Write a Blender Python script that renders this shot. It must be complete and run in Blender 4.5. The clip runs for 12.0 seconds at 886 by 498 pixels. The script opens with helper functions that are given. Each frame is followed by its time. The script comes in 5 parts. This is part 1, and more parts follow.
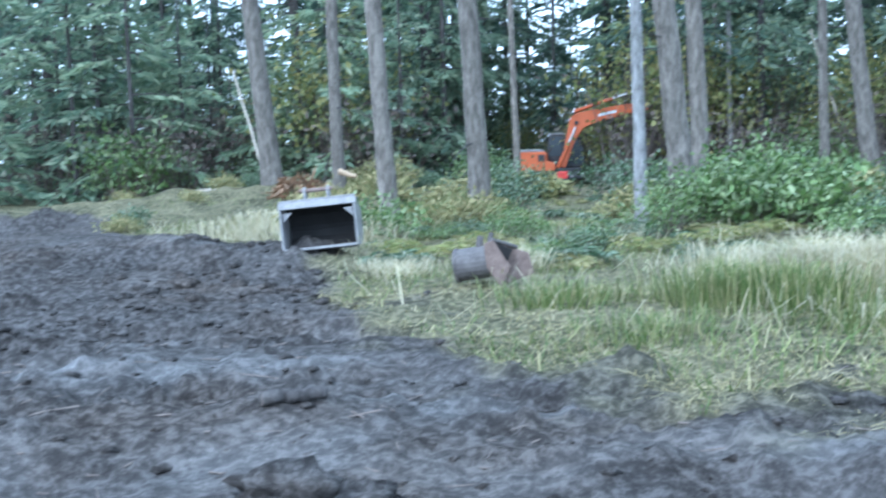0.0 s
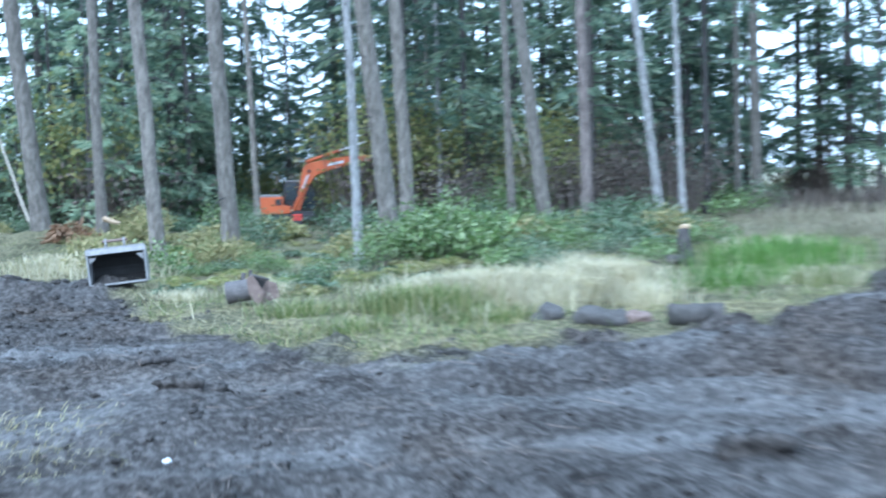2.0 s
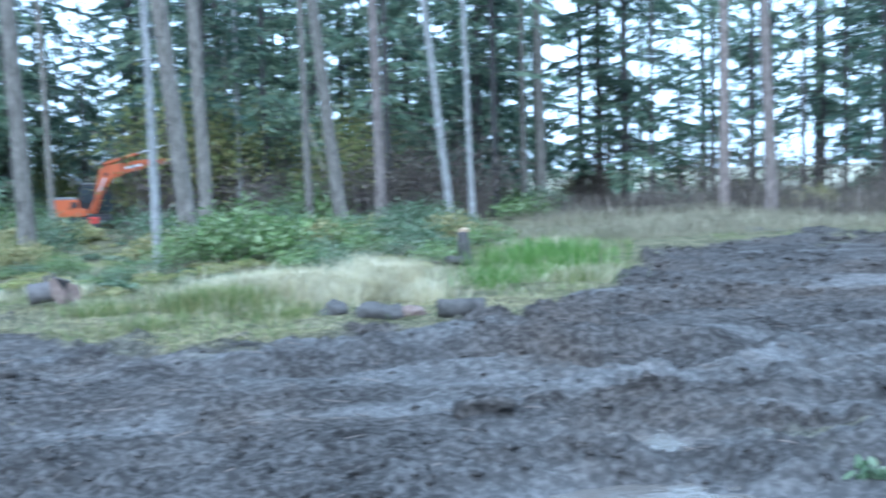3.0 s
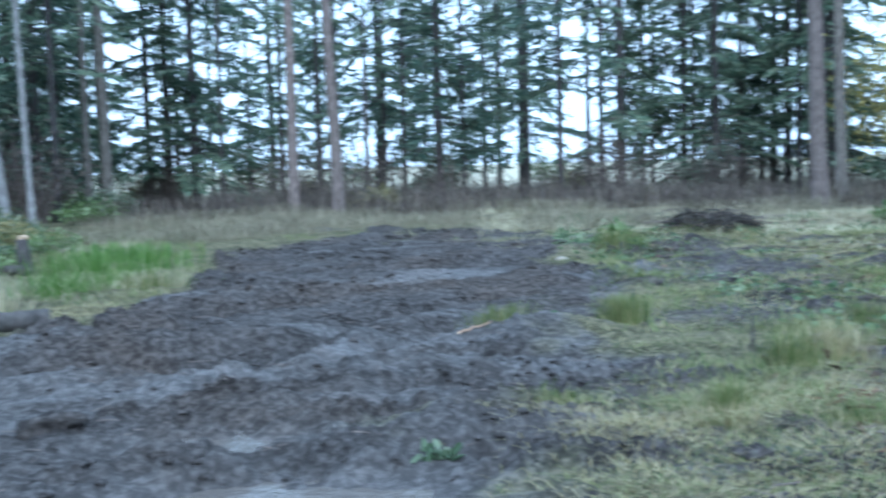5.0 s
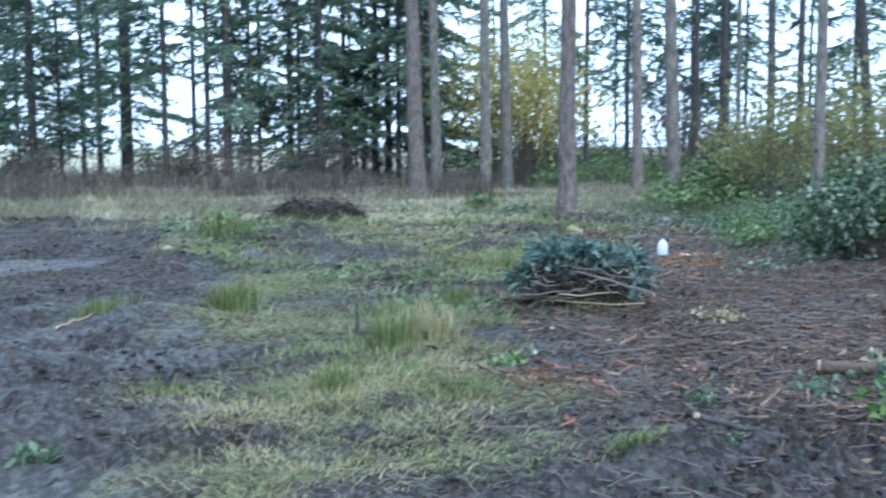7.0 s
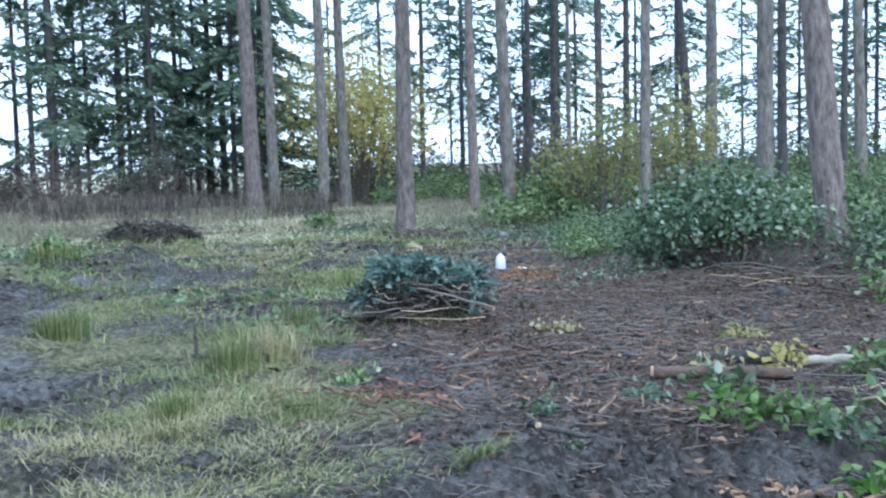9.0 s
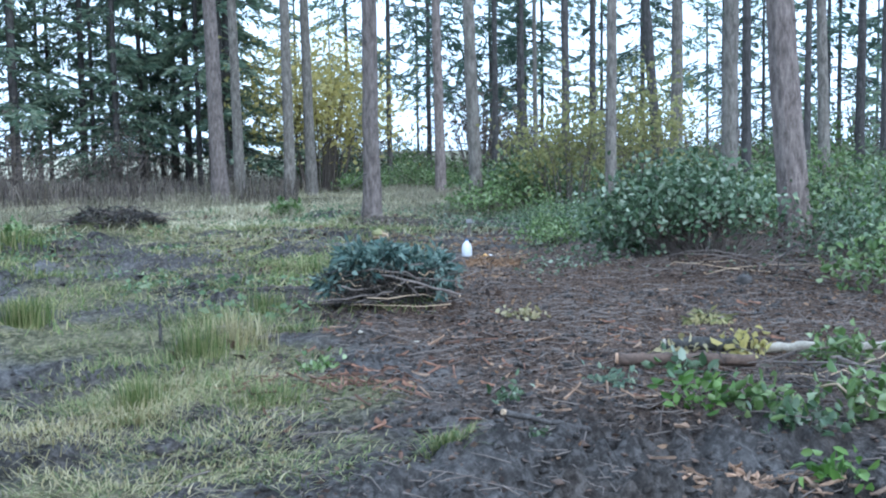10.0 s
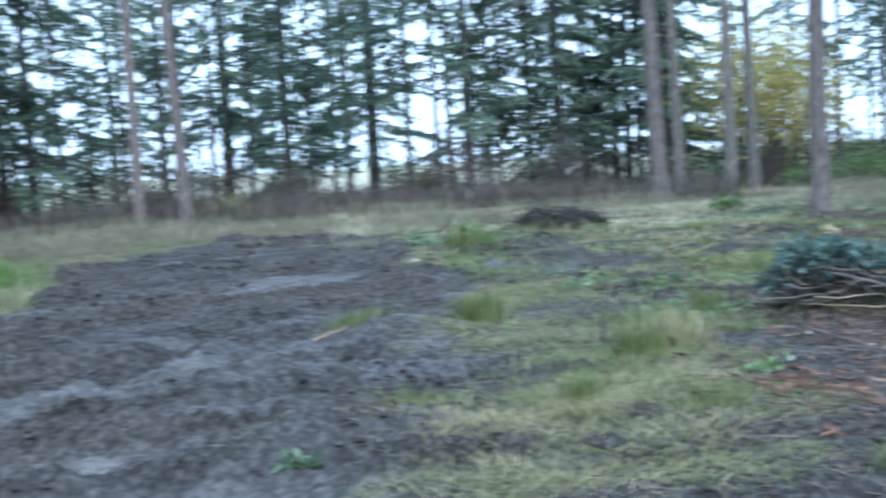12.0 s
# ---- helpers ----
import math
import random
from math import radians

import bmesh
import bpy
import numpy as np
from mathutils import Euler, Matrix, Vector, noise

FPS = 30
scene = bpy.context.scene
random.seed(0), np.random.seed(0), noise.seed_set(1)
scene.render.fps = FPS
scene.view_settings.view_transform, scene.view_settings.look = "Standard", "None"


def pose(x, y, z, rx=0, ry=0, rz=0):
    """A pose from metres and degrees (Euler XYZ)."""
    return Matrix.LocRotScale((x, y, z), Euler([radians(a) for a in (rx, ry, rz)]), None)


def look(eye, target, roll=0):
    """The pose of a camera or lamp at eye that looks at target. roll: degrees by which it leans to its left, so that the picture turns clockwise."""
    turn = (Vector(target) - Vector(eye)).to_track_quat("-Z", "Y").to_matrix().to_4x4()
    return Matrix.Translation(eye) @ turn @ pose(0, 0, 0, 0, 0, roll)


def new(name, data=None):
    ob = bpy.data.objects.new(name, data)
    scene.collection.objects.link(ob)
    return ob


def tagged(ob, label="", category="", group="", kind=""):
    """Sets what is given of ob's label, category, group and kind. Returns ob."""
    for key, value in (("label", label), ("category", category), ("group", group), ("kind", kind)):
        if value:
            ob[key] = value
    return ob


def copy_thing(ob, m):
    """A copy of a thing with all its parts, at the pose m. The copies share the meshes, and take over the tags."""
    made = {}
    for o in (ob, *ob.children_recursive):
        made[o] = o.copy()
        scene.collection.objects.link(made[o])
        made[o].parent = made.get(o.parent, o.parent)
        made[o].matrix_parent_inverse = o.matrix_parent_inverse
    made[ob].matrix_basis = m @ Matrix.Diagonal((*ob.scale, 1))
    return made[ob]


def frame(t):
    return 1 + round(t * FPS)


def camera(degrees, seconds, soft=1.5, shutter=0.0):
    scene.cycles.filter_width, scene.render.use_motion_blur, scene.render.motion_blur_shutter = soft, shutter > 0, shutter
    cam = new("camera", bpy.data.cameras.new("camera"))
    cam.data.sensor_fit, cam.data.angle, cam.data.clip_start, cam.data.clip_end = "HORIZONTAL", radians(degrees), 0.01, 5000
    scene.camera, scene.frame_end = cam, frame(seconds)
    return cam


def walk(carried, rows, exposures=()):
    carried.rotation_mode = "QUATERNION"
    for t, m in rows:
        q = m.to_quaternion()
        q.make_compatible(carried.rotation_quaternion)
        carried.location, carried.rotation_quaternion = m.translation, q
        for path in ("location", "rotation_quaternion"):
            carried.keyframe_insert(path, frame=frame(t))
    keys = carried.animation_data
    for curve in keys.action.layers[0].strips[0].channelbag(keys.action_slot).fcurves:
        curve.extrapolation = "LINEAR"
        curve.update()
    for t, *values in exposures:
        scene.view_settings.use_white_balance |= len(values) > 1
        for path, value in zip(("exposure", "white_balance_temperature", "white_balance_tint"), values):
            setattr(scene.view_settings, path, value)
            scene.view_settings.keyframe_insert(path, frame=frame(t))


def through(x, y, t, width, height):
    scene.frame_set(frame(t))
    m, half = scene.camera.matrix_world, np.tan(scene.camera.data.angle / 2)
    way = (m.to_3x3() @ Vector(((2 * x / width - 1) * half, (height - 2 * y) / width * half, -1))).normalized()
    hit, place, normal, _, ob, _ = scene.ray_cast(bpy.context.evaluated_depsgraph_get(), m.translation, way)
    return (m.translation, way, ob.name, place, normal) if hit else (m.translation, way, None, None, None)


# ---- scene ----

from math import cos, sin, pi

# ---- camera and its way: seconds, x, y, z, tilt, lean, heading ----
PATH = [
    (0.0, -0.05, 6.3, 1.2, 84.95, 1.9, 7.5), (0.5, -0.05, 6.33, 1.2, 86.0, 1.8, 4.95), (1.0, -0.04, 6.2, 1.2, 86.7, 2.05, 3.1),
    (1.5, 0.2, 4.4, 1.37, 86.3, 1.6, -1.1), (2.0, 0.06, 1.43, 1.6, 86.3, 1.8, -6.2), (2.5, 0, 0, 1.7, 86.44, 1.93, -10.0),
    (3.0, 0, 0, 1.7, 86.1, 1.4, -16.35), (3.5, 0, 0, 1.7, 86.43, 0.7, -22.0), (3.7, 0, 0, 1.7, 86.1, 0.7, -25.2),
    (5.3, 0, 0, 1.7, 85.33, 1.1, -42.24), (5.5, 0, 0, 1.7, 85.0, 0.6, -45.4), (6.0, 0, 0, 1.7, 84.8, 0.64, -50.33),
    (6.5, 0, 0, 1.7, 84.52, 0.43, -54.76), (7.0, 0, 0, 1.7, 84.74, 0.3, -58.4), (7.5, 0, 0, 1.7, 85.45, 1.2, -61.0),
    (7.7, 0, 0, 1.7, 85.76, 1.3, -62.0), (9.5, 0, 0, 1.7, 85.1, 1.0, -67.9), (10.0, 0, 0, 1.7, 84.87, 0.86, -68.5),
    (10.5, 0, 0, 1.7, 84.9, 1.16, -64.84), (11.0, 0, 0, 1.7, 85.06, 1.88, -59.2), (11.5, 0, 0, 1.7, 85.27, 2.7, -53.3),
    (12.0, 0, 0, 1.7, 85.55, 3.2, -46.05)]
cam = camera(43.7, 12.0, soft=2.1, shutter=0.75)
LIGHT = [(0.0, 0.4, 5080, 8), (1.5, 0.42, 5080, 8), (2.5, 0.43, 4940, 6), (3.5, 0.25, 4890, 6), (5.5, -0.16, 5040, 7), (7.5, -0.13, 5220, 9), (9.5, -0.12, 5280, 10), (12.0, -0.12, 5200, 8)]
walk(cam, [(r[0], pose(*r[1:])) for r in PATH], LIGHT)

# ---- overcast sky and a weak, wide sun ----
world = bpy.data.worlds.new("overcast_sky")
scene.world = world
world.use_nodes = True
wn, wl = world.node_tree.nodes, world.node_tree.links
sky = wn.new("ShaderNodeTexSky")
sky.sky_type, sky.sun_disc = "NISHITA", False
sky.sun_elevation, sky.sun_rotation, sky.dust_density = radians(38), radians(215), 4.0
back = wn["Background"]
mixc = wn.new("ShaderNodeMix")
mixc.data_type = "RGBA"
mixc.inputs[0].default_value = 0.78
mixc.inputs[7].default_value = (14.0, 16.3, 18.5, 1)
wl.new(sky.outputs[0], mixc.inputs[6])
wl.new(mixc.outputs[2], back.inputs[0])
back.inputs[1].default_value = 0.17
sun = new("sun", bpy.data.lights.new("sun", "SUN"))
sun.data.energy, sun.data.angle, sun.data.color = 1.3, radians(25), (1.0, 0.96, 0.9)
sun.matrix_world = look((0, 0, 40), (-51 * sin(radians(215)), -51 * cos(radians(215)), 0))


# ---- materials ----
def ramp(nt, fac, stops):
    n = nt.nodes.new("ShaderNodeValToRGB")
    while len(n.color_ramp.elements) < len(stops):
        n.color_ramp.elements.new(0.5)
    for e, (p, c) in zip(n.color_ramp.elements, stops):
        e.position, e.color = p, (*c, 1)
    nt.links.new(fac, n.inputs[0])
    return n.outputs[0]


def noise_tex(nt, scale, detail=5.0, rough=0.6, stretch=(1, 1, 1)):
    co = nt.nodes.new("ShaderNodeTexCoord")
    mp = nt.nodes.new("ShaderNodeMapping")
    mp.inputs["Scale"].default_value = stretch
    nt.links.new(co.outputs["Object"], mp.inputs[0])
    n = nt.nodes.new("ShaderNodeTexNoise")
    n.inputs["Scale"].default_value, n.inputs["Detail"].default_value, n.inputs["Roughness"].default_value = scale, detail, rough
    nt.links.new(mp.outputs[0], n.inputs["Vector"])
    return n.outputs["Fac"]


def mix(nt, fac, a, b, kind="MIX"):
    n = nt.nodes.new("ShaderNodeMix")
    n.data_type, n.blend_type = "RGBA", kind
    for sock, v in ((n.inputs[0], fac), (n.inputs[6], a), (n.inputs[7], b)):
        if isinstance(v, (int, float)):
            sock.default_value = v
        elif isinstance(v, tuple):
            sock.default_value = (*v, 1)
        else:
            nt.links.new(v, sock)
    return n.outputs[2]


def bump(nt, bsdf, height, strength, distance):
    b = nt.nodes.new("ShaderNodeBump")
    b.inputs["Strength"].default_value, b.inputs["Distance"].default_value = strength, distance
    nt.links.new(height, b.inputs["Height"])
    nt.links.new(b.outputs[0], bsdf.inputs["Normal"])
    return b


def base(name, rough=0.8, metal=0.0):
    m = bpy.data.materials.new(name)
    m.use_nodes = True
    b = m.node_tree.nodes["Principled BSDF"]
    b.inputs["Roughness"].default_value, b.inputs["Metallic"].default_value = rough, metal
    return m, m.node_tree, b


def mottled(name, dark, light, scale=8.0, rough=0.8, metal=0.0, bump_d=0.01, stretch=(1, 1, 1), fine=40.0, vary=0.0):
    m, nt, b = base(name, rough, metal)
    n1, n2 = noise_tex(nt, scale, 6, 0.65, stretch), noise_tex(nt, fine, 3, 0.6, stretch)
    c = ramp(nt, n1, [(0.3, dark), (0.7, light)])
    c = mix(nt, 0.35, c, ramp(nt, n2, [(0.3, tuple(v * 0.5 for v in dark)), (0.7, light)]), "MIX")
    oi = nt.nodes.new("ShaderNodeObjectInfo")
    c = mix(nt, vary, c, ramp(nt, oi.outputs["Random"], [(0.0, (0.35, 0.33, 0.32)), (0.5, (0.9, 0.9, 0.9)), (1.0, (1.5, 1.4, 1.3))]), "MULTIPLY")
    nt.links.new(c, b.inputs["Base Color"])
    if bump_d:
        bump(nt, b, n2, 0.6, bump_d)
    return m


def leafy(name, cols, rough=0.55, through=0.25):
    """Leaves or blades: each island has its own tint."""
    m, nt, b = base(name, rough)
    g = nt.nodes.new("ShaderNodeNewGeometry")
    k = [(i / max(1, len(cols) - 1), c) for i, c in enumerate(cols)]
    c = ramp(nt, g.outputs["Random Per Island"], k)
    big = ramp(nt, noise_tex(nt, 0.9, 3), [(0.3, (0.6, 0.6, 0.6)), (0.7, (1.2, 1.2, 1.2))])
    c = mix(nt, 1.0, c, big, "MULTIPLY")
    nt.links.new(c, b.inputs["Base Color"])
    b.inputs["Specular IOR Level"].default_value = 0.35
    t = nt.nodes.new("ShaderNodeBsdfTranslucent")
    nt.links.new(c, t.inputs[0])
    ms = nt.nodes.new("ShaderNodeMixShader")
    ms.inputs[0].default_value = through
    nt.links.new(b.outputs[0], ms.inputs[1])
    nt.links.new(t.outputs[0], ms.inputs[2])
    nt.links.new(ms.outputs[0], nt.nodes["Material Output"].inputs[0])
    return m


def bark(name, dark, light, moss=0.15):
    m, nt, b = base(name, 0.9)
    plates = noise_tex(nt, 12, 6, 0.72, (1, 1, 0.3))
    fine = noise_tex(nt, 40, 4, 0.7, (1, 1, 0.3))
    c = ramp(nt, plates, [(0.38, tuple(v * 0.4 for v in dark)), (0.46, dark), (0.64, light)])
    c = mix(nt, 0.3, c, ramp(nt, fine, [(0.3, dark), (0.75, light)]))
    patch = ramp(nt, noise_tex(nt, 1.3, 4), [(0.5, (0, 0, 0)), (0.75, (1, 1, 1))])
    tint = mix(nt, moss, c, (0.16, 0.19, 0.14))
    c = mix(nt, patch, c, tint)
    oi = nt.nodes.new("ShaderNodeObjectInfo")
    c = mix(nt, 1.0, c, ramp(nt, oi.outputs["Random"], [(0, (0.8, 0.8, 0.8)), (1, (1.15, 1.12, 1.1))]), "MULTIPLY")
    nt.links.new(c, b.inputs["Base Color"])
    bump(nt, b, plates, 1.0, 0.08)
    return m


def ground_material():
    m, nt, b = base("churned_soil", 0.7)

    def mask(name):
        a = nt.nodes.new("ShaderNodeAttribute")
        a.attribute_name = name
        return a.outputs["Fac"]
    n1, n2, n3 = noise_tex(nt, 1.1, 6, 0.6), noise_tex(nt, 15, 6, 0.72), noise_tex(nt, 48, 4, 0.7)
    mud = ramp(nt, n1, [(0.38, (0.034, 0.031, 0.029)), (0.5, (0.07, 0.065, 0.062)), (0.64, (0.12, 0.114, 0.11))])
    mud = mix(nt, 0.55, mud, ramp(nt, n2, [(0.4, (0.012, 0.011, 0.01)), (0.5, (0.06, 0.055, 0.051)), (0.61, (0.17, 0.16, 0.153))]))
    brown = ramp(nt, noise_tex(nt, 0.35, 4, 0.6), [(0.48, (0, 0, 0)), (0.66, (0.45, 0.45, 0.45))])
    mud = mix(nt, brown, mud, ramp(nt, n2, [(0.4, (0.03, 0.022, 0.017)), (0.6, (0.15, 0.118, 0.092))]))
    turf = ramp(nt, n2, [(0.41, (0.038, 0.034, 0.022)), (0.5, (0.115, 0.106, 0.062)), (0.6, (0.3, 0.262, 0.16))])
    turf = mix(nt, 0.4, turf, ramp(nt, n1, [(0.42, (0.04, 0.05, 0.025)), (0.58, (0.2, 0.19, 0.11))]))
    chips = ramp(nt, n3, [(0.4, (0.018, 0.012, 0.009)), (0.5, (0.072, 0.049, 0.037)), (0.6, (0.2, 0.138, 0.1))])
    chips = mix(nt, 0.4, chips, ramp(nt, n2, [(0.42, (0.012, 0.009, 0.008)), (0.5, (0.06, 0.044, 0.036)), (0.6, (0.15, 0.108, 0.082))]))
    c = mix(nt, mask("litter"), mud, chips)
    c = mix(nt, mask("turf"), c, turf)
    c = mix(nt, mask("field"), c, ramp(nt, n1, [(0.4, (0.36, 0.33, 0.22)), (0.6, (0.56, 0.53, 0.4))]))
    nt.links.new(c, b.inputs["Base Color"])
    wet = mask("wet")
    r = ramp(nt, wet, [(0.0, (0.9, 0.9, 0.9)), (1.0, (0.12, 0.12, 0.12))])
    spec = ramp(nt, wet, [(0.0, (0.1, 0.1, 0.1)), (1.0, (0.55, 0.55, 0.55))])
    nt.links.new(spec, b.inputs["Specular IOR Level"])
    r = mix(nt, 0.35, r, ramp(nt, n2, [(0.4, (0.95, 0.95, 0.95)), (0.6, (0.25, 0.25, 0.25))]))
    nt.links.new(r, b.inputs["Roughness"])
    h = mix(nt, ramp(nt, wet, [(0.2, (0, 0, 0)), (0.9, (0.8, 0.8, 0.8))]), mix(nt, 0.4, n2, n3), (0.5, 0.5, 0.5))
    bump(nt, b, h, 1.0, 0.05)
    return m


M_GROUND = ground_material()
M_BARK = bark("fir_bark", (0.13, 0.117, 0.1), (0.33, 0.305, 0.268))
M_BARK_WARM = bark("reddish_fir_bark", (0.15, 0.122, 0.11), (0.36, 0.305, 0.275), 0.1)
M_BARK_PALE = bark("pale_alder_bark", (0.26, 0.255, 0.25), (0.55, 0.55, 0.54), 0.4)
M_BARK_DARK = bark("dark_far_bark", (0.05, 0.046, 0.045), (0.15, 0.14, 0.135))
M_NEEDLE = leafy("dark_conifer_needles", [(0.06, 0.105, 0.085), (0.09, 0.155, 0.115), (0.14, 0.21, 0.15), (0.23, 0.29, 0.2)], 0.45, 0.45)
M_NEEDLE_L = leafy("grey_green_needles", [(0.12, 0.195, 0.14), (0.19, 0.28, 0.19), (0.28, 0.37, 0.25), (0.4, 0.45, 0.31)], 0.45, 0.45)
M_PILE = leafy("blue_green_cut_needles", [(0.03, 0.06, 0.05), (0.08, 0.14, 0.12), (0.15, 0.23, 0.19), (0.27, 0.35, 0.29)], 0.5, 0.2)
# light green needles, paled further so the colour carries the wood's haze
M_HEMLOCK = leafy("hazy_young_hemlock_needles", [(0.18, 0.27, 0.18), (0.28, 0.38, 0.25), (0.36, 0.46, 0.3), (0.48, 0.54, 0.36)], 0.5, 0.5)
M_MAPLE = leafy("yellow_green_maple_leaves", [(0.2, 0.25, 0.09), (0.3, 0.34, 0.13), (0.42, 0.42, 0.17), (0.46, 0.4, 0.16)], 0.6, 0.5)
M_SALAL = leafy("broad_evergreen_leaves", [(0.065, 0.12, 0.035), (0.12, 0.2, 0.06), (0.2, 0.28, 0.1), (0.35, 0.42, 0.24)], 0.35, 0.2)
# green leaves; the palest tints put the sky's sheen into the colour
M_BRAMBLE = leafy("bramble_leaves_and_sky_sheen", [(0.045, 0.085, 0.036), (0.085, 0.145, 0.07), (0.15, 0.215, 0.12), (0.36, 0.42, 0.31)], 0.4, 0.2)
M_BRIGHT = leafy("fresh_green_leaves", [(0.06, 0.13, 0.02), (0.1, 0.2, 0.04), (0.15, 0.27, 0.06), (0.22, 0.33, 0.1)], 0.45, 0.3)
M_YELLOW = leafy("yellow_autumn_leaves", [(0.46, 0.42, 0.15), (0.6, 0.53, 0.18), (0.68, 0.58, 0.22), (0.5, 0.48, 0.24)], 0.6, 0.45)
M_OLIVE = leafy("olive_autumn_leaves", [(0.22, 0.23, 0.09), (0.33, 0.32, 0.12), (0.44, 0.41, 0.17), (0.28, 0.31, 0.14)], 0.6, 0.45)
M_BRACKEN = leafy("rusty_bracken", [(0.2, 0.11, 0.06), (0.3, 0.18, 0.1), (0.36, 0.24, 0.15), (0.22, 0.15, 0.09)], 0.7, 0.2)
M_FERN = leafy("fading_fern_fronds", [(0.18, 0.2, 0.08), (0.34, 0.32, 0.14), (0.46, 0.4, 0.2), (0.2, 0.25, 0.1)], 0.65, 0.25)
M_BRUSH = leafy("dead_brown_brush", [(0.065, 0.055, 0.05), (0.12, 0.098, 0.085), (0.22, 0.18, 0.145), (0.12, 0.12, 0.085)], 0.8, 0.1)
# wet brush of the far heap; its dark tints also paint the branch pile's inner shade
M_BRUSH_AND_SHADE = leafy("wet_brush_and_pile_shade", [(0.025, 0.022, 0.02), (0.045, 0.038, 0.033), (0.08, 0.068, 0.056), (0.06, 0.065, 0.045)], 0.75, 0.1)
M_LITTER = leafy("brown_bark_flakes", [(0.025, 0.018, 0.015), (0.055, 0.038, 0.03), (0.11, 0.072, 0.052), (0.19, 0.13, 0.09)], 0.8, 0.05)
M_PALE = leafy("bleached_straw", [(0.5, 0.44, 0.27), (0.62, 0.56, 0.37), (0.74, 0.68, 0.5), (0.46, 0.45, 0.27)], 0.7, 0.35)
M_REED = leafy("greyish_dead_grass", [(0.2, 0.18, 0.12), (0.3, 0.265, 0.18), (0.42, 0.375, 0.27), (0.24, 0.25, 0.15)], 0.7, 0.3)
M_WEED = leafy("low_green_weeds", [(0.08, 0.14, 0.07), (0.13, 0.21, 0.1), (0.2, 0.29, 0.15), (0.34, 0.39, 0.23)], 0.6, 0.3)
M_DRY = leafy("straw_grass", [(0.3, 0.26, 0.12), (0.44, 0.38, 0.2), (0.56, 0.5, 0.31), (0.34, 0.34, 0.15)], 0.7, 0.3)
M_GRASS = leafy("green_grass", [(0.085, 0.135, 0.038), (0.15, 0.21, 0.065), (0.26, 0.285, 0.11), (0.46, 0.41, 0.22)], 0.6, 0.3)
M_TWIG = mottled("dead_twigs", (0.08, 0.064, 0.055), (0.26, 0.215, 0.185), 12)
M_LOG = mottled("brown_log_bark", (0.045, 0.03, 0.023), (0.17, 0.115, 0.085), 10, 0.85, bump_d=0.02, stretch=(1, 1, 1), fine=30)
M_CHIP = mottled("torn_wood", (0.16, 0.1, 0.065), (0.42, 0.3, 0.21), 14, vary=1.0)
M_CUT = mottled("fresh_cut_wood", (0.4, 0.28, 0.17), (0.62, 0.48, 0.33), 25)
M_PALELOG = mottled("weathered_pale_log", (0.24, 0.21, 0.17), (0.45, 0.41, 0.33), 14)
M_STONE = mottled("grey_field_stone", (0.035, 0.032, 0.03), (0.12, 0.112, 0.105), 9, bump_d=0.03)
M_ORANGE = mottled("orange_machine_paint", (0.44, 0.09, 0.022), (0.58, 0.135, 0.04), 3, 0.45, bump_d=0.0)
M_BLACK = mottled("black_rubber_and_grease", (0.012, 0.012, 0.013), (0.04, 0.04, 0.042), 12, 0.6)
M_GLASS = mottled("dark_cab_glass", (0.012, 0.018, 0.022), (0.03, 0.042, 0.05), 2, 0.12, bump_d=0.0)
M_CHROME = mottled("bare_steel_rod", (0.6, 0.6, 0.6), (0.8, 0.8, 0.8), 5, 0.3, 0.6, bump_d=0.0)
M_STEEL = mottled("worn_grey_steel", (0.17, 0.17, 0.175), (0.36, 0.355, 0.35), 6, 0.55, 0.2, bump_d=0.002)
M_OLDSTEEL = mottled("stained_old_steel", (0.05, 0.045, 0.043), (0.17, 0.155, 0.15), 7, 0.7, 0.1, bump_d=0.002)
# steel darkened to near black: the shade inside the buckets is in its colour
M_INSIDE = mottled("shade_dark_steel", (0.006, 0.006, 0.006), (0.02, 0.019, 0.018), 7, 0.8, 0.1)
M_RUST = mottled("rusted_steel", (0.13, 0.09, 0.075), (0.27, 0.2, 0.17), 9, 0.75, 0.1)
M_BARKCHIP = mottled("reddish_bark_chip", (0.12, 0.065, 0.045), (0.3, 0.17, 0.115), 12, 0.85, vary=1.0)
M_WHITE = mottled("milky_white_plastic", (0.7, 0.74, 0.78), (0.82, 0.85, 0.88), 4, 0.4, bump_d=0.0)
M_LITTERY = mottled("yellow_orange_plastic", (0.6, 0.3, 0.08), (0.75, 0.45, 0.15), 6, 0.5, bump_d=0.0)
M_RED = mottled("red_plastic", (0.55, 0.04, 0.03), (0.7, 0.07, 0.05), 4, 0.4, bump_d=0.0)
M_BLUE = mottled("faded_blue_plastic", (0.1, 0.2, 0.4), (0.2, 0.3, 0.5), 5, 0.5, bump_d=0.0)
M_WATER, _nt, _b = base("muddy_water", 0.04)
_b.inputs["Base Color"].default_value = (0.12, 0.107, 0.094, 1)
bump(_nt, _b, noise_tex(_nt, 9, 3), 0.35, 0.03)

# ---- fields over the plan ----
RNG = np.random.RandomState(7)
TABLE = RNG.rand(256, 256)


def vnoise(x, y, off=0):
    x, y = np.asarray(x, float) + off * 17.3, np.asarray(y, float) + off * 9.1
    i, j = np.floor(x).astype(int), np.floor(y).astype(int)
    u, v = x - i, y - j
    u, v = u * u * (3 - 2 * u), v * v * (3 - 2 * v)
    g = lambda a, b: TABLE[a % 256, b % 256]
    return (g(i, j) * (1 - u) + g(i + 1, j) * u) * (1 - v) + (g(i, j + 1) * (1 - u) + g(i + 1, j + 1) * u) * v - 0.5


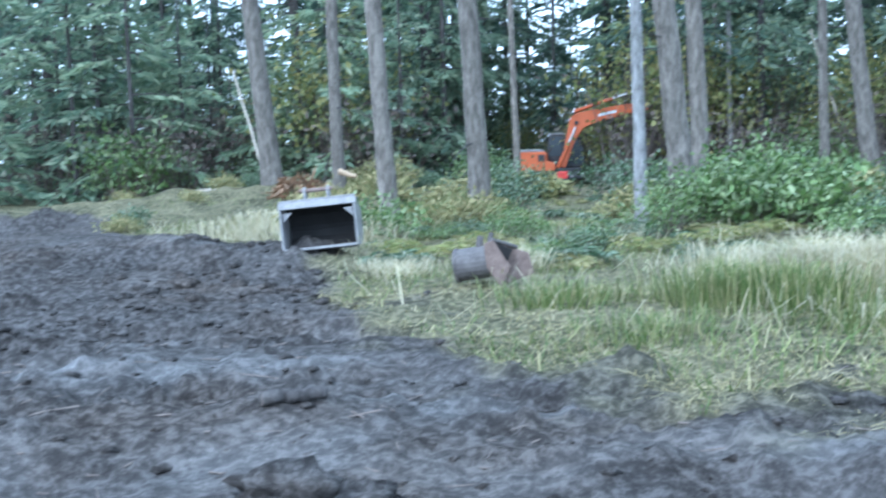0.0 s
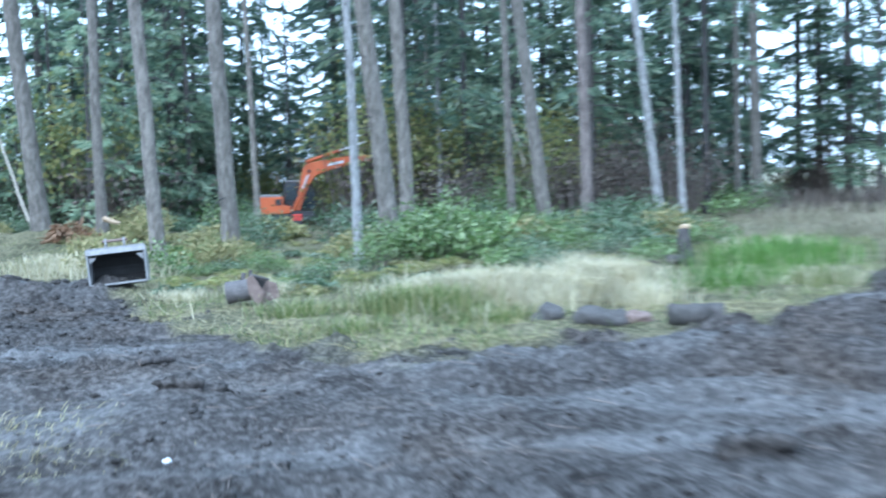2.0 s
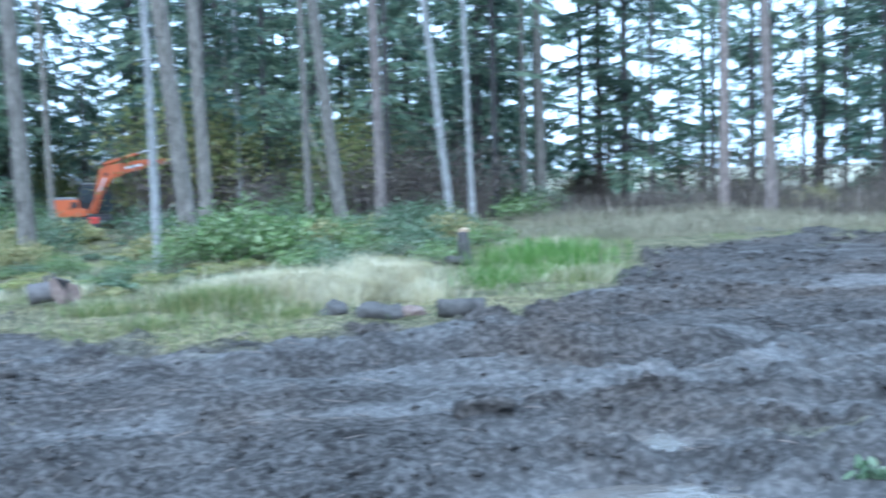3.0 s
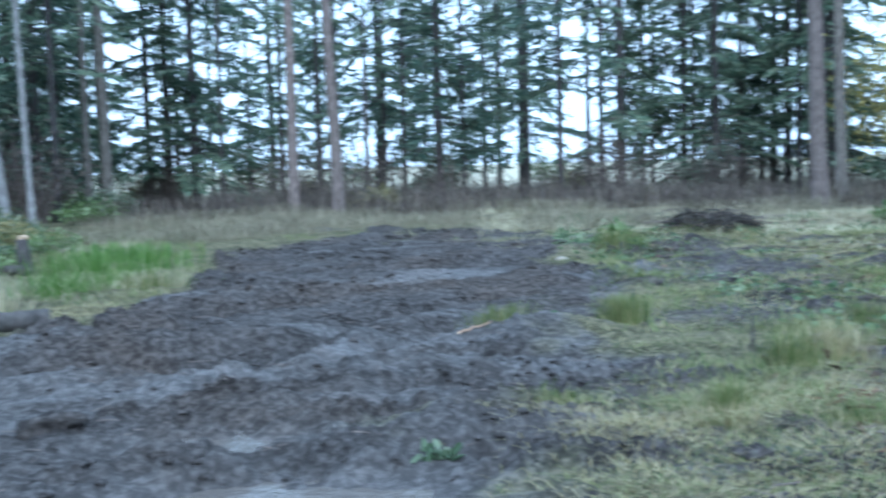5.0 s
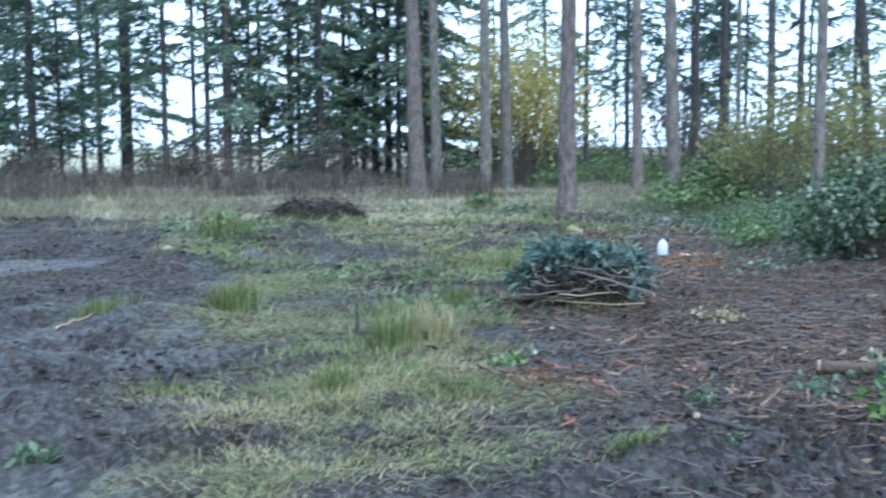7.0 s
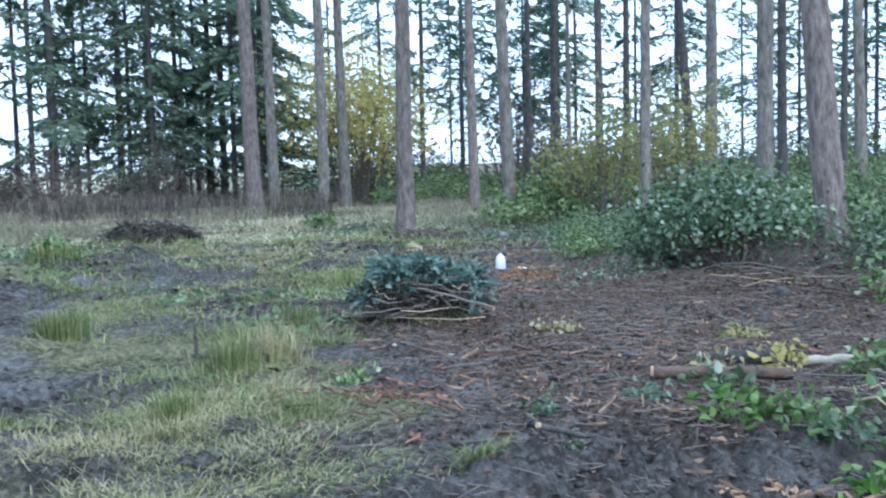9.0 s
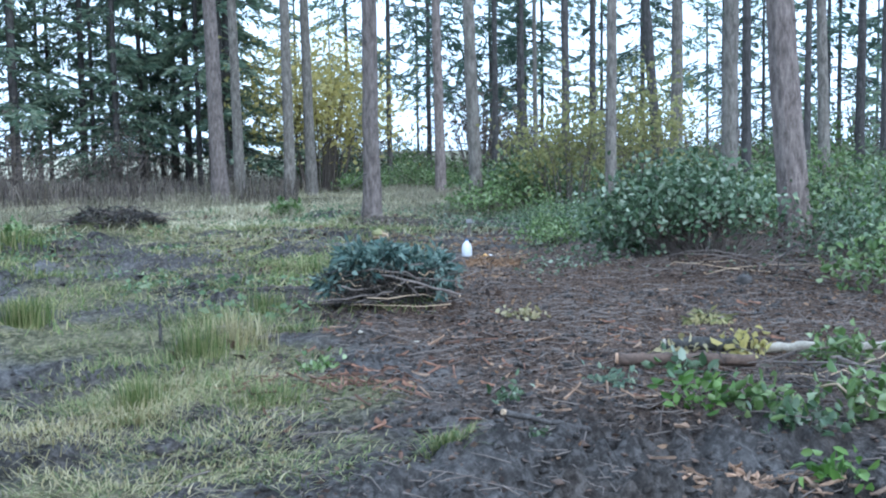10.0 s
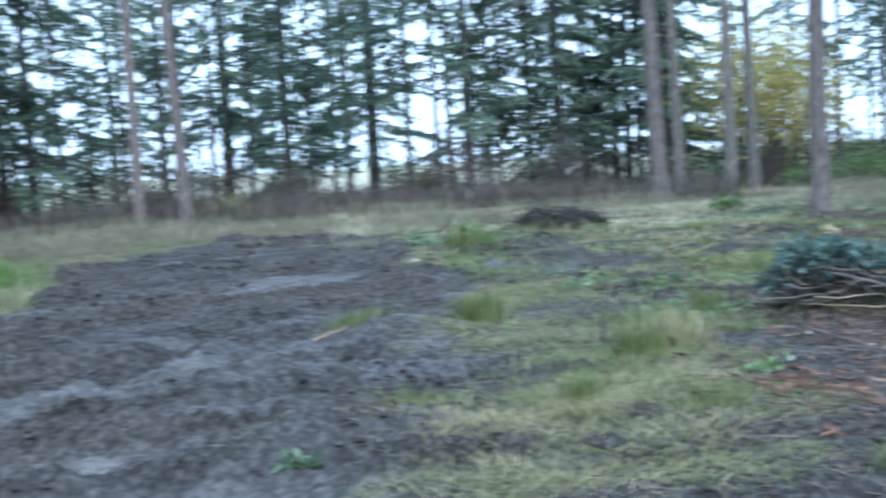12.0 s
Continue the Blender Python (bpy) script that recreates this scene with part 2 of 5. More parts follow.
def fbm(x, y, octaves=4, off=0):
    s, a = 0, 1.0
    for k in range(octaves):
        s, a = s + a * vnoise(x * 2 ** k, y * 2 ** k, off + k), a * 0.5
    return s


def step(a, b, v):
    t = np.clip((v - a) / (b - a), 0, 1)
    return t * t * (3 - 2 * t)


def polar(x, y):
    return np.degrees(np.arctan2(x, y)), np.hypot(x, y)


def turf_field(x, y):
    """1 on grass, 0 on mud."""
    b, r = polar(x, y)
    wob = fbm(x * 0.5, y * 0.5, 5, 3)
    edge = np.interp(b, [-60, -22, -13, -8, -1.5, 7, 17, 21, 23, 25, 27, 30, 34, 40, 44, 48, 55, 60, 66, 75, 95], [34, 30, 20.5, 16.5, 12.2, 11.8, 12.6, 13.6, 15, 18, 22, 26, 28, 28, 25, 22, 24, 27, 31, 45, 60])
    left = step(-0.6, 0.9, r - edge + wob * (3.2 + 3.0 * step(18, 26, r)) + 1.6 * fbm(x * 1.9, y * 1.9, 3, 33))
    inner = np.interp(r, [0, 5, 7, 8.5, 10, 12, 16, 25], [35, 36, 39, 43, 47, 47.5, 46, 46])
    outer = np.interp(r, [0, 5, 8, 12, 16, 22, 30], [62, 62, 62, 63, 67, 76, 88])
    right = step(-2.5, 3.5, b - inner + wob * 14) * step(-2, 3, outer - b + wob * 12) * step(3.6, 4.8, r)
    patch = step(0.0, 0.36, fbm(x * 0.8, y * 0.8, 5, 9) + 0.12 * step(5, 9, r) * step(16, 10, r))
    return np.maximum(left * step(-80, -60, b) * (1 - step(70, 90, b) * step(40, 20, r)), right * patch)


def litter_field(x, y):
    b, r = polar(x, y)
    wob = fbm(x * 0.6, y * 0.6, 4, 5)
    return step(60, 68, b + wob * 14) * step(6.0, 8.5, r + wob * 3) * step(130, 110, b) * step(20, 14.5, r + wob * 4 - 0.25 * np.clip(b - 78, 0, 20))


PUDDLES = [(28.4, 5.6, 1.3, 0.6), (25.4, 7.1, 0.7, 0.28), (33.0, 5.3, 0.8, 0.4)]


WET = [(-12.0, 12.4, 1.7, 0.4), (-3.0, 11.6, 0.9, 0.2), (34.0, 10.6, 1.0, 0.7), (44.0, 10.3, 0.5, 0.4), (37.0, 17.0, 1.6, 1.0), (24.0, 9.0, 1.2, 0.5), (14.0, 8.4, 1.0, 0.35)]


def puddle_field(x, y, rows=PUDDLES):
    s = np.zeros_like(np.asarray(x, float))
    for b, r, rx, ry in rows:
        a = radians(b)
        dx, dy = x - r * sin(a), y - r * cos(a)
        u, v = dx * cos(a) - dy * sin(a), dx * sin(a) + dy * cos(a)
        s = np.maximum(s, np.exp(-((u / rx) ** 2 + (v / ry) ** 2)))
    return s


MOUNDS = [(51.9, 24.2, 1.7, 0.9, 0.26), (64.8, 26.3, 1.0, 0.8, 0.22), (-15.0, 19.0, 2.6, 1.5, 0.25), (41.0, 15.5, 1.5, 0.9, 0.12), (43.5, 20.5, 1.6, 0.8, 0.16),
          (44.2, 11.3, 0.5, 0.35, 0.13), (65.6, 11.5, 0.9, 0.6, 0.14), (83.0, 15.0, 2.2, 1.6, 0.25), (52.9, 23.5, 0.5, 0.4, 0.1), (-12.5, 31.0, 6.0, 4.0, 0.45), (-5.4, 9.7, 0.6, 0.3, 0.14), (19.4, 7.6, 0.6, 0.3, 0.1)]


def along(x, y):
    """Metres along and across the curving tracks."""
    b, r = polar(x, y)
    return np.radians(b) * 12.0, r - 0.07 * np.clip(b - 18, 0, 60) + 0.5 * vnoise(x * 0.3, y * 0.3, 77)


def wet_field(x, y):
    """1 where the mud is smeared smooth and wet."""
    u, v = along(x, y)
    soft = step(0.1, 0.45, fbm(u * 0.4, v * 1.5, 4, 30)) * 0.6
    spots = 0.75 * step(0.35, 0.95, puddle_field(x, y, WET) + 0.7 * fbm(u * 1.2, v * 4.0, 4, 31))
    return np.clip(np.maximum(soft, spots) * (1 - litter_field(x, y)) * (1 - turf_field(x, y)), 0, 1)


def height(x, y):
    x, y = np.asarray(x, float), np.asarray(y, float)
    b, r = polar(x, y)
    t, l = turf_field(x, y), litter_field(x, y)
    mud = (1 - t) * (1 - 0.5 * l) * step(60, 30, r)
    z = 0.10 * fbm(x * 0.12, y * 0.12, 3, 1) * step(4, 20, r)
    big = fbm(x * 1.1, y * 1.1, 4, 2)
    u, v = along(x, y)
    ridge = fbm(u * 0.55, v * 1.9, 4, 6)
    clod = np.abs(fbm(u * 1.5 + big, v * 3.4, 4, 7))
    crumb = fbm(x * 9.0, y * 9.0, 3, 14)
    rough = 0.5 + 1.2 * step(-0.25, 0.3, fbm(x * 0.4, y * 0.4, 3, 15))
    z = z + mud * rough * (1 - 0.45 * wet_field(x, y)) * (0.06 * big + 0.2 * ridge + 0.15 * (0.2 - clod) + 0.07 * np.maximum(crumb, -0.14)) + (1 - mud) * (0.07 * fbm(x * 1.3, y * 1.3, 3, 8) + 0.05 * crumb)
    # wheel and track ruts that curve round the camera and away
    q = b + 0.5 * fbm(x * 0.3, y * 0.3, 3, 12) * 12
    for c, w in ((10.2, 0.5), (8.3, 0.5), (13.6, 0.4)):
        rr = c + 0.055 * np.clip(q - 22, 0, 90) ** 1.45 + fbm(x * 0.4, y * 0.4, 3, 20) * 0.8
        z = z - mud * 0.13 * np.exp(-((r - rr) / w) ** 2) + mud * 0.05 * np.exp(-((r - rr - w * 1.7) / (w * 0.7)) ** 2)
    for mb, mr, rx, ry, h in MOUNDS:
        a = radians(mb)
        dx, dy = x - mr * sin(a), y - mr * cos(a)
        u, v = dx * cos(a) - dy * sin(a), dx * sin(a) + dy * cos(a)
        z = z + h * np.exp(-((u / rx) ** 2 + (v / ry) ** 2)) * (1 + 0.8 * big)
    p = puddle_field(x, y)
    flat = step(0.15, 0.5, p)
    z = z * (1 - 0.72 * flat) + flat * -0.05 - 0.06 * step(0.3, 0.9, p)
    return z


def at(bearing, dist, lift=0.0):
    """A place on the ground by compass bearing from the standpoint and distance."""
    x, y = dist * sin(radians(bearing)), dist * cos(radians(bearing))
    return Vector((x, y, float(height(x, y)) + lift))


# ---- mesh helpers ----
def mesh_from(name, verts, quads=None, tris=None, mat=None, smooth=False):
    verts = np.asarray(verts, np.float32)
    me = bpy.data.meshes.new(name)
    nq = 0 if quads is None else len(quads)
    nt_ = 0 if tris is None else len(tris)
    loops = np.concatenate([np.asarray(a, np.int32).ravel() for a in (quads, tris) if a is not None and len(a)])
    starts = np.concatenate([np.arange(nq) * 4, nq * 4 + np.arange(nt_) * 3]).astype(np.int32)
    me.vertices.add(len(verts))
    me.vertices.foreach_set("co", verts.ravel())
    me.loops.add(len(loops))
    me.loops.foreach_set("vertex_index", loops)
    me.polygons.add(nq + nt_)
    me.polygons.foreach_set("loop_start", starts)
    if smooth:
        me.polygons.foreach_set("use_smooth", np.ones(nq + nt_, bool))
    me.update(calc_edges=True)
    me.validate()
    if mat:
        me.materials.append(mat)
    return me


def child(name, me, parent, label="", loc=(0, 0, 0)):
    ob = new(name, me)
    ob.parent = parent
    ob.location = loc
    if label:
        tagged(ob, label)
    return ob


def part(name, bm, material, parent, label="", smooth=False):
    me = bpy.data.meshes.new(name)
    bm.to_mesh(me)
    bm.free()
    me.materials.append(material)
    for p in me.polygons:
        p.use_smooth = smooth
    return child(name, me, parent, label)


def thing(name, label, category, loc=(0, 0, 0), group="", kind="", turn=0.0):
    e = new(name)
    e.location = loc
    e.rotation_euler = (0, 0, radians(turn))
    return tagged(e, label, category, group, kind)


def solo(name, me, label, category, loc=(0, 0, 0), group="", kind="", rot=(0, 0, 0)):
    ob = new(name, me)
    ob.location = loc
    ob.rotation_euler = [radians(a) for a in rot]
    return tagged(ob, label, category, group, kind)


def tube(path, radii, sides=10, wob=0.0, seed=0, cap=True):
    """Vertices and quads of a tapering tube along a path."""
    rs = np.random.RandomState(seed)
    path, n = np.asarray(path, float), len(path)
    tang = np.gradient(path, axis=0)
    tang /= np.linalg.norm(tang, axis=1)[:, None] + 1e-9
    ref = np.where(np.abs(tang[:, 2:3]) < 0.9, np.array([[0, 0, 1.0]]), np.array([[1.0, 0, 0]]))
    u = np.cross(ref, tang)
    u /= np.linalg.norm(u, axis=1)[:, None] + 1e-9
    w = np.cross(tang, u)
    ang = np.arange(sides) * 2 * pi / sides
    r = np.asarray(radii, float)[:, None] * (1 + wob * (rs.rand(n, sides) - 0.5))
    v = path[:, None] + r[..., None] * (np.cos(ang)[None, :, None] * u[:, None] + np.sin(ang)[None, :, None] * w[:, None])
    i, j = np.meshgrid(np.arange(n - 1), np.arange(sides), indexing="ij")
    k = (j + 1) % sides
    q = np.stack([i * sides + j, i * sides + k, (i + 1) * sides + k, (i + 1) * sides + j], -1).reshape(-1, 4)
    v = v.reshape(-1, 3)
    if cap:
        v = np.vstack([v, path[:1], path[-1:]])
        a = len(v) - 2
        e0 = np.array([[a, (t + 1) % sides, t, a] for t in range(sides)])
        e1 = np.array([[a + 1, (n - 1) * sides + t, (n - 1) * sides + (t + 1) % sides, a + 1] for t in range(sides)])
        return v, q, np.vstack([e0[:, :3], e1[:, :3]])
    return v, q, np.zeros((0, 3), int)


def gather(pieces):
    vs, qs, ts, o = [], [], [], 0
    for v, q, t in pieces:
        vs.append(v)
        qs.append(np.asarray(q, int).reshape(-1, 4) + o)
        ts.append(np.asarray(t, int).reshape(-1, 3) + o)
        o += len(v)
    return np.vstack(vs), np.vstack(qs), np.vstack(ts)


def leaves(pos, direction, length, width, rs, fold=0.25, round_=False):
    """One creased leaf at each place: a lozenge, or rounder."""
    n = len(pos)
    d = direction / (np.linalg.norm(direction, axis=1)[:, None] + 1e-9)
    s = np.cross(d, rs.randn(n, 3))
    s /= np.linalg.norm(s, axis=1)[:, None] + 1e-9
    up = np.cross(s, d)
    L, W = np.asarray(length).reshape(-1, 1), np.asarray(width).reshape(-1, 1)
    a, c = pos, pos + d * L
    m = pos + d * L * 0.45
    b, e = m + s * W * 0.5 + up * W * fold, m - s * W * 0.5 + up * W * fold
    if round_:
        f1, f2 = pos + d * L * 0.25, pos + d * L * 0.7
        w1, lift = s * W * 0.5, up * W * fold
        v = np.stack([a, f1 + w1 * 0.85 + lift, f2 + w1 * 0.85 + lift, c, f2 - w1 * 0.85 + lift, f1 - w1 * 0.85 + lift], 1).reshape(-1, 3)
        k = np.arange(n)[:, None] * 6
        return v, np.concatenate([k + np.array([[0, 1, 2, 3]]), k + np.array([[0, 3, 4, 5]])]), np.zeros((0, 3), int)
    v = np.stack([a, b, c, e], 1).reshape(-1, 3)
    q = np.arange(n * 4).reshape(-1, 4)
    return v, q, np.zeros((0, 3), int)


def ball_points(n, rs, shell=0.5):
    p = rs.randn(n, 3)
    p /= np.linalg.norm(p, axis=1)[:, None]
    return p * (shell + (1 - shell) * rs.rand(n, 1) ** 0.5)


# ---- ground: one sheet to the horizon, finest where the camera looks ----
def build_ground():
    az = np.radians(np.concatenate([np.arange(-180, -24, 2.0), np.arange(-24, 96, 0.18), np.arange(96, 180, 2.0)]))
    rad = np.concatenate([np.arange(0.15, 3.35, 0.16), 3.4 * np.exp(np.arange(0, 380) * 0.00755), 60 * np.exp(np.arange(0, 26) * 0.17)])
    a, r = np.meshgrid(az, rad, indexing="ij")
    x, y = r * np.sin(a), r * np.cos(a)
    z = height(x, y)
    v = np.stack([x, y, z], -1).reshape(-1, 3)
    n, k = a.shape
    i, j = np.meshgrid(np.arange(n), np.arange(k - 1), indexing="ij")
    i2 = (i + 1) % n
    q = np.stack([i * k + j, i * k + j + 1, i2 * k + j + 1, i2 * k + j], -1).reshape(-1, 4)[:, ::-1]
    c = len(v)
    v = np.vstack([v, [[0, 0, float(height(0.0, 0.0))]]])
    t = np.array([[c, i * k, ((i + 1) % n) * k] for i in range(n)])[:, ::-1]
    me = mesh_from("ground", v, q, t, M_GROUND, smooth=True)
    for name, f in (("turf", turf_field(v[:, 0], v[:, 1])), ("litter", litter_field(v[:, 0], v[:, 1])),
                    ("wet", np.clip(wet_field(v[:, 0], v[:, 1]) + puddle_field(v[:, 0], v[:, 1]), 0, 1)),
                    ("field", step(76, 92, np.hypot(v[:, 0], v[:, 1])) * step(18, 26, polar(v[:, 0], v[:, 1])[0]) * step(68, 60, polar(v[:, 0], v[:, 1])[0]))):
        at_ = me.attributes.new(name, "FLOAT", "POINT")
        at_.data.foreach_set("value", np.asarray(f, np.float32))
    solo("ground", me, "churned dark mud with patches of grass and brown forest litter", "ground", kind="structure")


build_ground()


def build_puddle(b, r, rx, ry, z):
    bm = bmesh.new()
    ring = [bm.verts.new((rx * 1.5 * cos(t) * (1 + 0.15 * sin(3 * t)), ry * 1.5 * sin(t) * (1 + 0.12 * cos(5 * t)), 0)) for t in np.linspace(0, 2 * pi, 40)[:-1]]
    bm.faces.new(ring)
    me = bpy.data.meshes.new("puddle")
    bm.to_mesh(me)
    bm.free()
    me.materials.append(M_WATER)
    p = at(b, r)
    solo("puddle", me, "shallow muddy rain puddle in a churned rut", "puddle", (p.x, p.y, z), kind="structure", rot=(0, 0, -b))


for i, row in enumerate(PUDDLES):
    build_puddle(*row, -0.064 - 0.005 * i)


# ---- trees ----
def trunk_mesh(name, h, r0, r1, lean, seed, mat, flare=1.35, sides=14, rings=26, furrow=0.0):
    rs = np.random.RandomState(seed)
    s = np.linspace(0, 1, rings) ** 1.6
    bend = np.cumsum(rs.randn(rings, 2), 0) * 0.007 * (26 / rings) ** 0.5
    path = np.stack([s * h * lean[0] + bend[:, 0], s * h * lean[1] + bend[:, 1], s * h - 0.15 * (s == 0)], 1)
    rad = r0 + (r1 - r0) * s + r0 * (flare - 1) * np.exp(-s * h / 0.5)
    v, q, t = tube(path, rad, sides, 0.0 if furrow else 0.10, seed)
    if furrow:
        n = rings * sides
        a, zz = np.tile(np.arange(sides) * 2 * pi / sides, rings), np.repeat(path[:, 2], sides)
        ax = np.stack([np.cos(a), np.sin(a)], 1) * 3.2
        k = fbm(ax[:, 0] * 2.2 + 9, ax[:, 1] * 2.2 + zz * 2.4 + seed, 3, 5)
        k = np.minimum(np.abs(k) * 4.0, 1.0) - 0.5 + 0.25 * fbm(ax[:, 0] * 4, zz * 9 + ax[:, 1] * 4, 2, 8)
        c = np.repeat(path, sides, 0)
        v[:n] = c + (v[:n] - c) * (1 + furrow * k)[:, None]
    return mesh_from(name, v, q, t, mat, smooth=True), path, rad


def bough(rs, start, az, length, droop, n, leaf=0.5, wide=0.095):
    """A drooping conifer bough: a thin spine and flat sprays along it."""
    s = np.linspace(0, 1, 4)
    d = np.array([cos(az), sin(az), 0])
    path = start + s[:, None] * length * d + np.outer(-droop * length * s ** 2 + 0.12 * length * s, [0, 0, 1])
    v1 = tube(path, 0.022 * (1 - s * 0.8) + 0.004, 3, 0, 0, cap=False)
    k = 0.15 + 0.85 * rs.rand(n) ** 0.8
    pos = np.stack([np.interp(k, s, path[:, c]) for c in range(3)], 1)
    side = np.array([-sin(az), cos(az), 0]) * np.where(rs.rand(n) < 0.5, -1, 1)[:, None]
    reach = (0.35 + 0.3 * length * (1 - k))[:, None] * rs.rand(n, 1) * 0.6
    pos = pos + side * reach + np.array([0, 0, -0.12]) * reach
    dirn = side * 0.8 + d * 0.7 + rs.randn(n, 3) * 0.3 + np.array([0, 0, -0.45])
    v2 = leaves(pos, dirn, leaf * (0.5 + rs.rand(n)), wide * (0.6 + 0.8 * rs.rand(n)), rs)
    return v1, v2


def conifer(label, h, r0, first, spread, dens, seed, needle, barkm, lean=(0, 0), leaf=0.4, name="conifer_tree"):
    """trunk, dead_branches, crown; stands at the origin."""
    rs = np.random.RandomState(seed)
    root = thing(name, label, "tree", group="forest trees")
    me, path, rad = trunk_mesh("trunk", h, r0, r0 * 0.25, lean, seed, barkm)
    child("trunk", me, root)
    wood, green = [], []
    z = first
    while z < h - 0.4:
        f = (z - first) / (h - first)
        c = np.array([np.interp(z, path[:, 2], path[:, 0]), np.interp(z, path[:, 2], path[:, 1]), z])
        L = spread * (1 - f) ** 0.8 * (0.55 + 0.6 * rs.rand()) + 0.3
        a, b = bough(rs, c, rs.rand() * 2 * pi, L, 0.25 + 0.3 * rs.rand(), int(dens * (0.5 + L) * (0.5 + 0.9 * rs.rand())), leaf, 0.1)
        wood.append(a)
        green.append(b)
        z += (0.14 + 0.25 * rs.rand()) * (1 + 0.3 * f) + (0.7 * rs.rand() if rs.rand() < 0.08 else 0)
    dead = []
    for i in range(int(6 + first * 1.6)):
        zz = 1.2 + rs.rand() * max(0.5, first - 1)
        c = np.array([np.interp(zz, path[:, 2], path[:, 0]), np.interp(zz, path[:, 2], path[:, 1]), zz])
        an, L, s = rs.rand() * 2 * pi, 0.3 + 1.3 * rs.rand() ** 2, np.linspace(0, 1, 4)
        p = c + np.outer(s * L, [cos(an), sin(an), 0]) + np.outer(s ** 2 * L * (rs.rand() - 0.6) * 0.8, [0, 0, 1])
        dead.append(tube(p, 0.018 * (1 - 0.75 * s), 3, 0, 0, cap=False))
    tagged(child("branchwork", mesh_from("branchwork", *gather(dead + wood), M_BARK_DARK), root), kind="stuff")
    child("crown", mesh_from("crown", *gather(green), needle), root)
    return root


def shrub(name, label, category, rx, ry, h, stems, count, leaf, wide, mat, seed, base_gap=0.15, group=""):
    """stems and a crown of single leaves with an uneven outline."""
    rs = np.random.RandomState(seed)
    root = thing(name, label, category, group=group)
    st, lv = [], []
    per = max(4, count // stems)
    for i in range(stems):
        an, f = rs.rand() * 2 * pi, rs.rand() ** 0.6
        tip = np.array([cos(an) * rx * f, sin(an) * ry * f, h * (0.45 + 0.55 * rs.rand()) * (1 - 0.45 * f ** 2)])
        s = np.linspace(0, 1, 6)
        o = np.array([cos(an) * rx * f * 0.35, sin(an) * ry * f * 0.35, -0.04])
        p = o + s[:, None] * (tip - o) + np.outer(np.sin(s * pi) * 0.15 * h, [0, 0, 1])
        st.append(tube(p[::2], (0.005 + 0.005 * h) * (1 - 0.8 * s[::2]), 3, 0, 0, cap=False))
        k = base_gap + (1.05 - base_gap) * rs.rand(per) ** 0.7
        pos = np.stack([np.interp(k, s, p[:, c]) for c in range(3)], 1) + rs.randn(per, 3) * (0.05 + 0.13 * h) * np.array([1, 1, 0.7])
        pos[:, 2] = np.maximum(pos[:, 2], 0.03)
        d = rs.randn(per, 3) + np.array([0, 0, 0.1])
        lv.append(leaves(pos, d, leaf * (0.6 + 0.8 * rs.rand(per)), wide * (0.6 + 0.8 * rs.rand(per)), rs, 0.3, name in ("leafy_sprig", "bramble_bush", "evergreen_bush")))
    tagged(child("twig_tangle", mesh_from("twig_tangle", *gather(st), M_TWIG), root), kind="stuff")
    child("foliage", mesh_from("foliage", *gather(lv), mat), root)
    return root


def place(ob, p, turn=0.0, scale=1.0):
    c = copy_thing(ob, pose(p[0], p[1], p[2], 0, 0, turn))
    c.scale = (scale, scale, scale)
    return c


def sink(ob):
    """Take the pattern of a copied thing out of the scene."""
    for o in (*ob.children_recursive, ob):
        bpy.data.objects.remove(o)


# single standing trunks: bearing, distance, foot width, lean across, lean along, bark
def lone_tree(b, d, w, lean_x, mat, label, seed, h=24.0, crown=11.0):
    p = at(b, d, -0.03)
    root = thing("fir_tree", label, "tree", p, "tall trees at the clearing", turn=-b)
    if d < 29:
        me, path, rad = trunk_mesh("trunk", h, w * 0.46, w * 0.12, (lean_x, 0.0), seed, mat, 1.3, 40 if d < 20 else 24, 150 if d < 20 else 90, 0.12 if d < 20 else 0.08)
    else:
        me, path, rad = trunk_mesh("trunk", h, w * 0.46, w * 0.12, (lean_x, 0.0), seed, mat, 1.3)
    child("trunk", me, root)
    rs = np.random.RandomState(seed + 500)
    wood, green = [], []
    z = crown
    while z < h - 0.5:
        f = (z - crown) / (h - crown)
        c = np.array([np.interp(z, path[:, 2], path[:, 0]), np.interp(z, path[:, 2], path[:, 1]), z])
        a, g = bough(rs, c, rs.rand() * 2 * pi, 2.6 * (1 - f) ** 0.7 * (0.6 + 0.5 * rs.rand()) + 0.3, 0.35, 12, 0.5, 0.17)
        wood.append(a)
        green.append(g)
        z += 0.3 + 0.3 * rs.rand()
    for i in range(rs.randint(4, 10)):
        zz = 1.0 + rs.rand() * 8
        c = np.array([np.interp(zz, path[:, 2], path[:, 0]), np.interp(zz, path[:, 2], path[:, 1]), zz])
        an, L, s = rs.rand() * 2 * pi, 0.25 + 0.9 * rs.rand() ** 2, np.linspace(0, 1, 4)
        pp = c + np.outer(s * L, [cos(an), sin(an), 0]) + np.outer(s ** 2 * L * (rs.rand() - 0.6) * 0.8, [0, 0, 1])
        wood.append(tube(pp, 0.02 * (1 - 0.75 * s), 5, 0, 0, cap=False))
    tagged(child("branchwork", mesh_from("branchwork", *gather(wood), M_BARK_DARK), root), kind="stuff")
    child("crown", mesh_from("crown", *gather(green), M_NEEDLE), root)
    return root


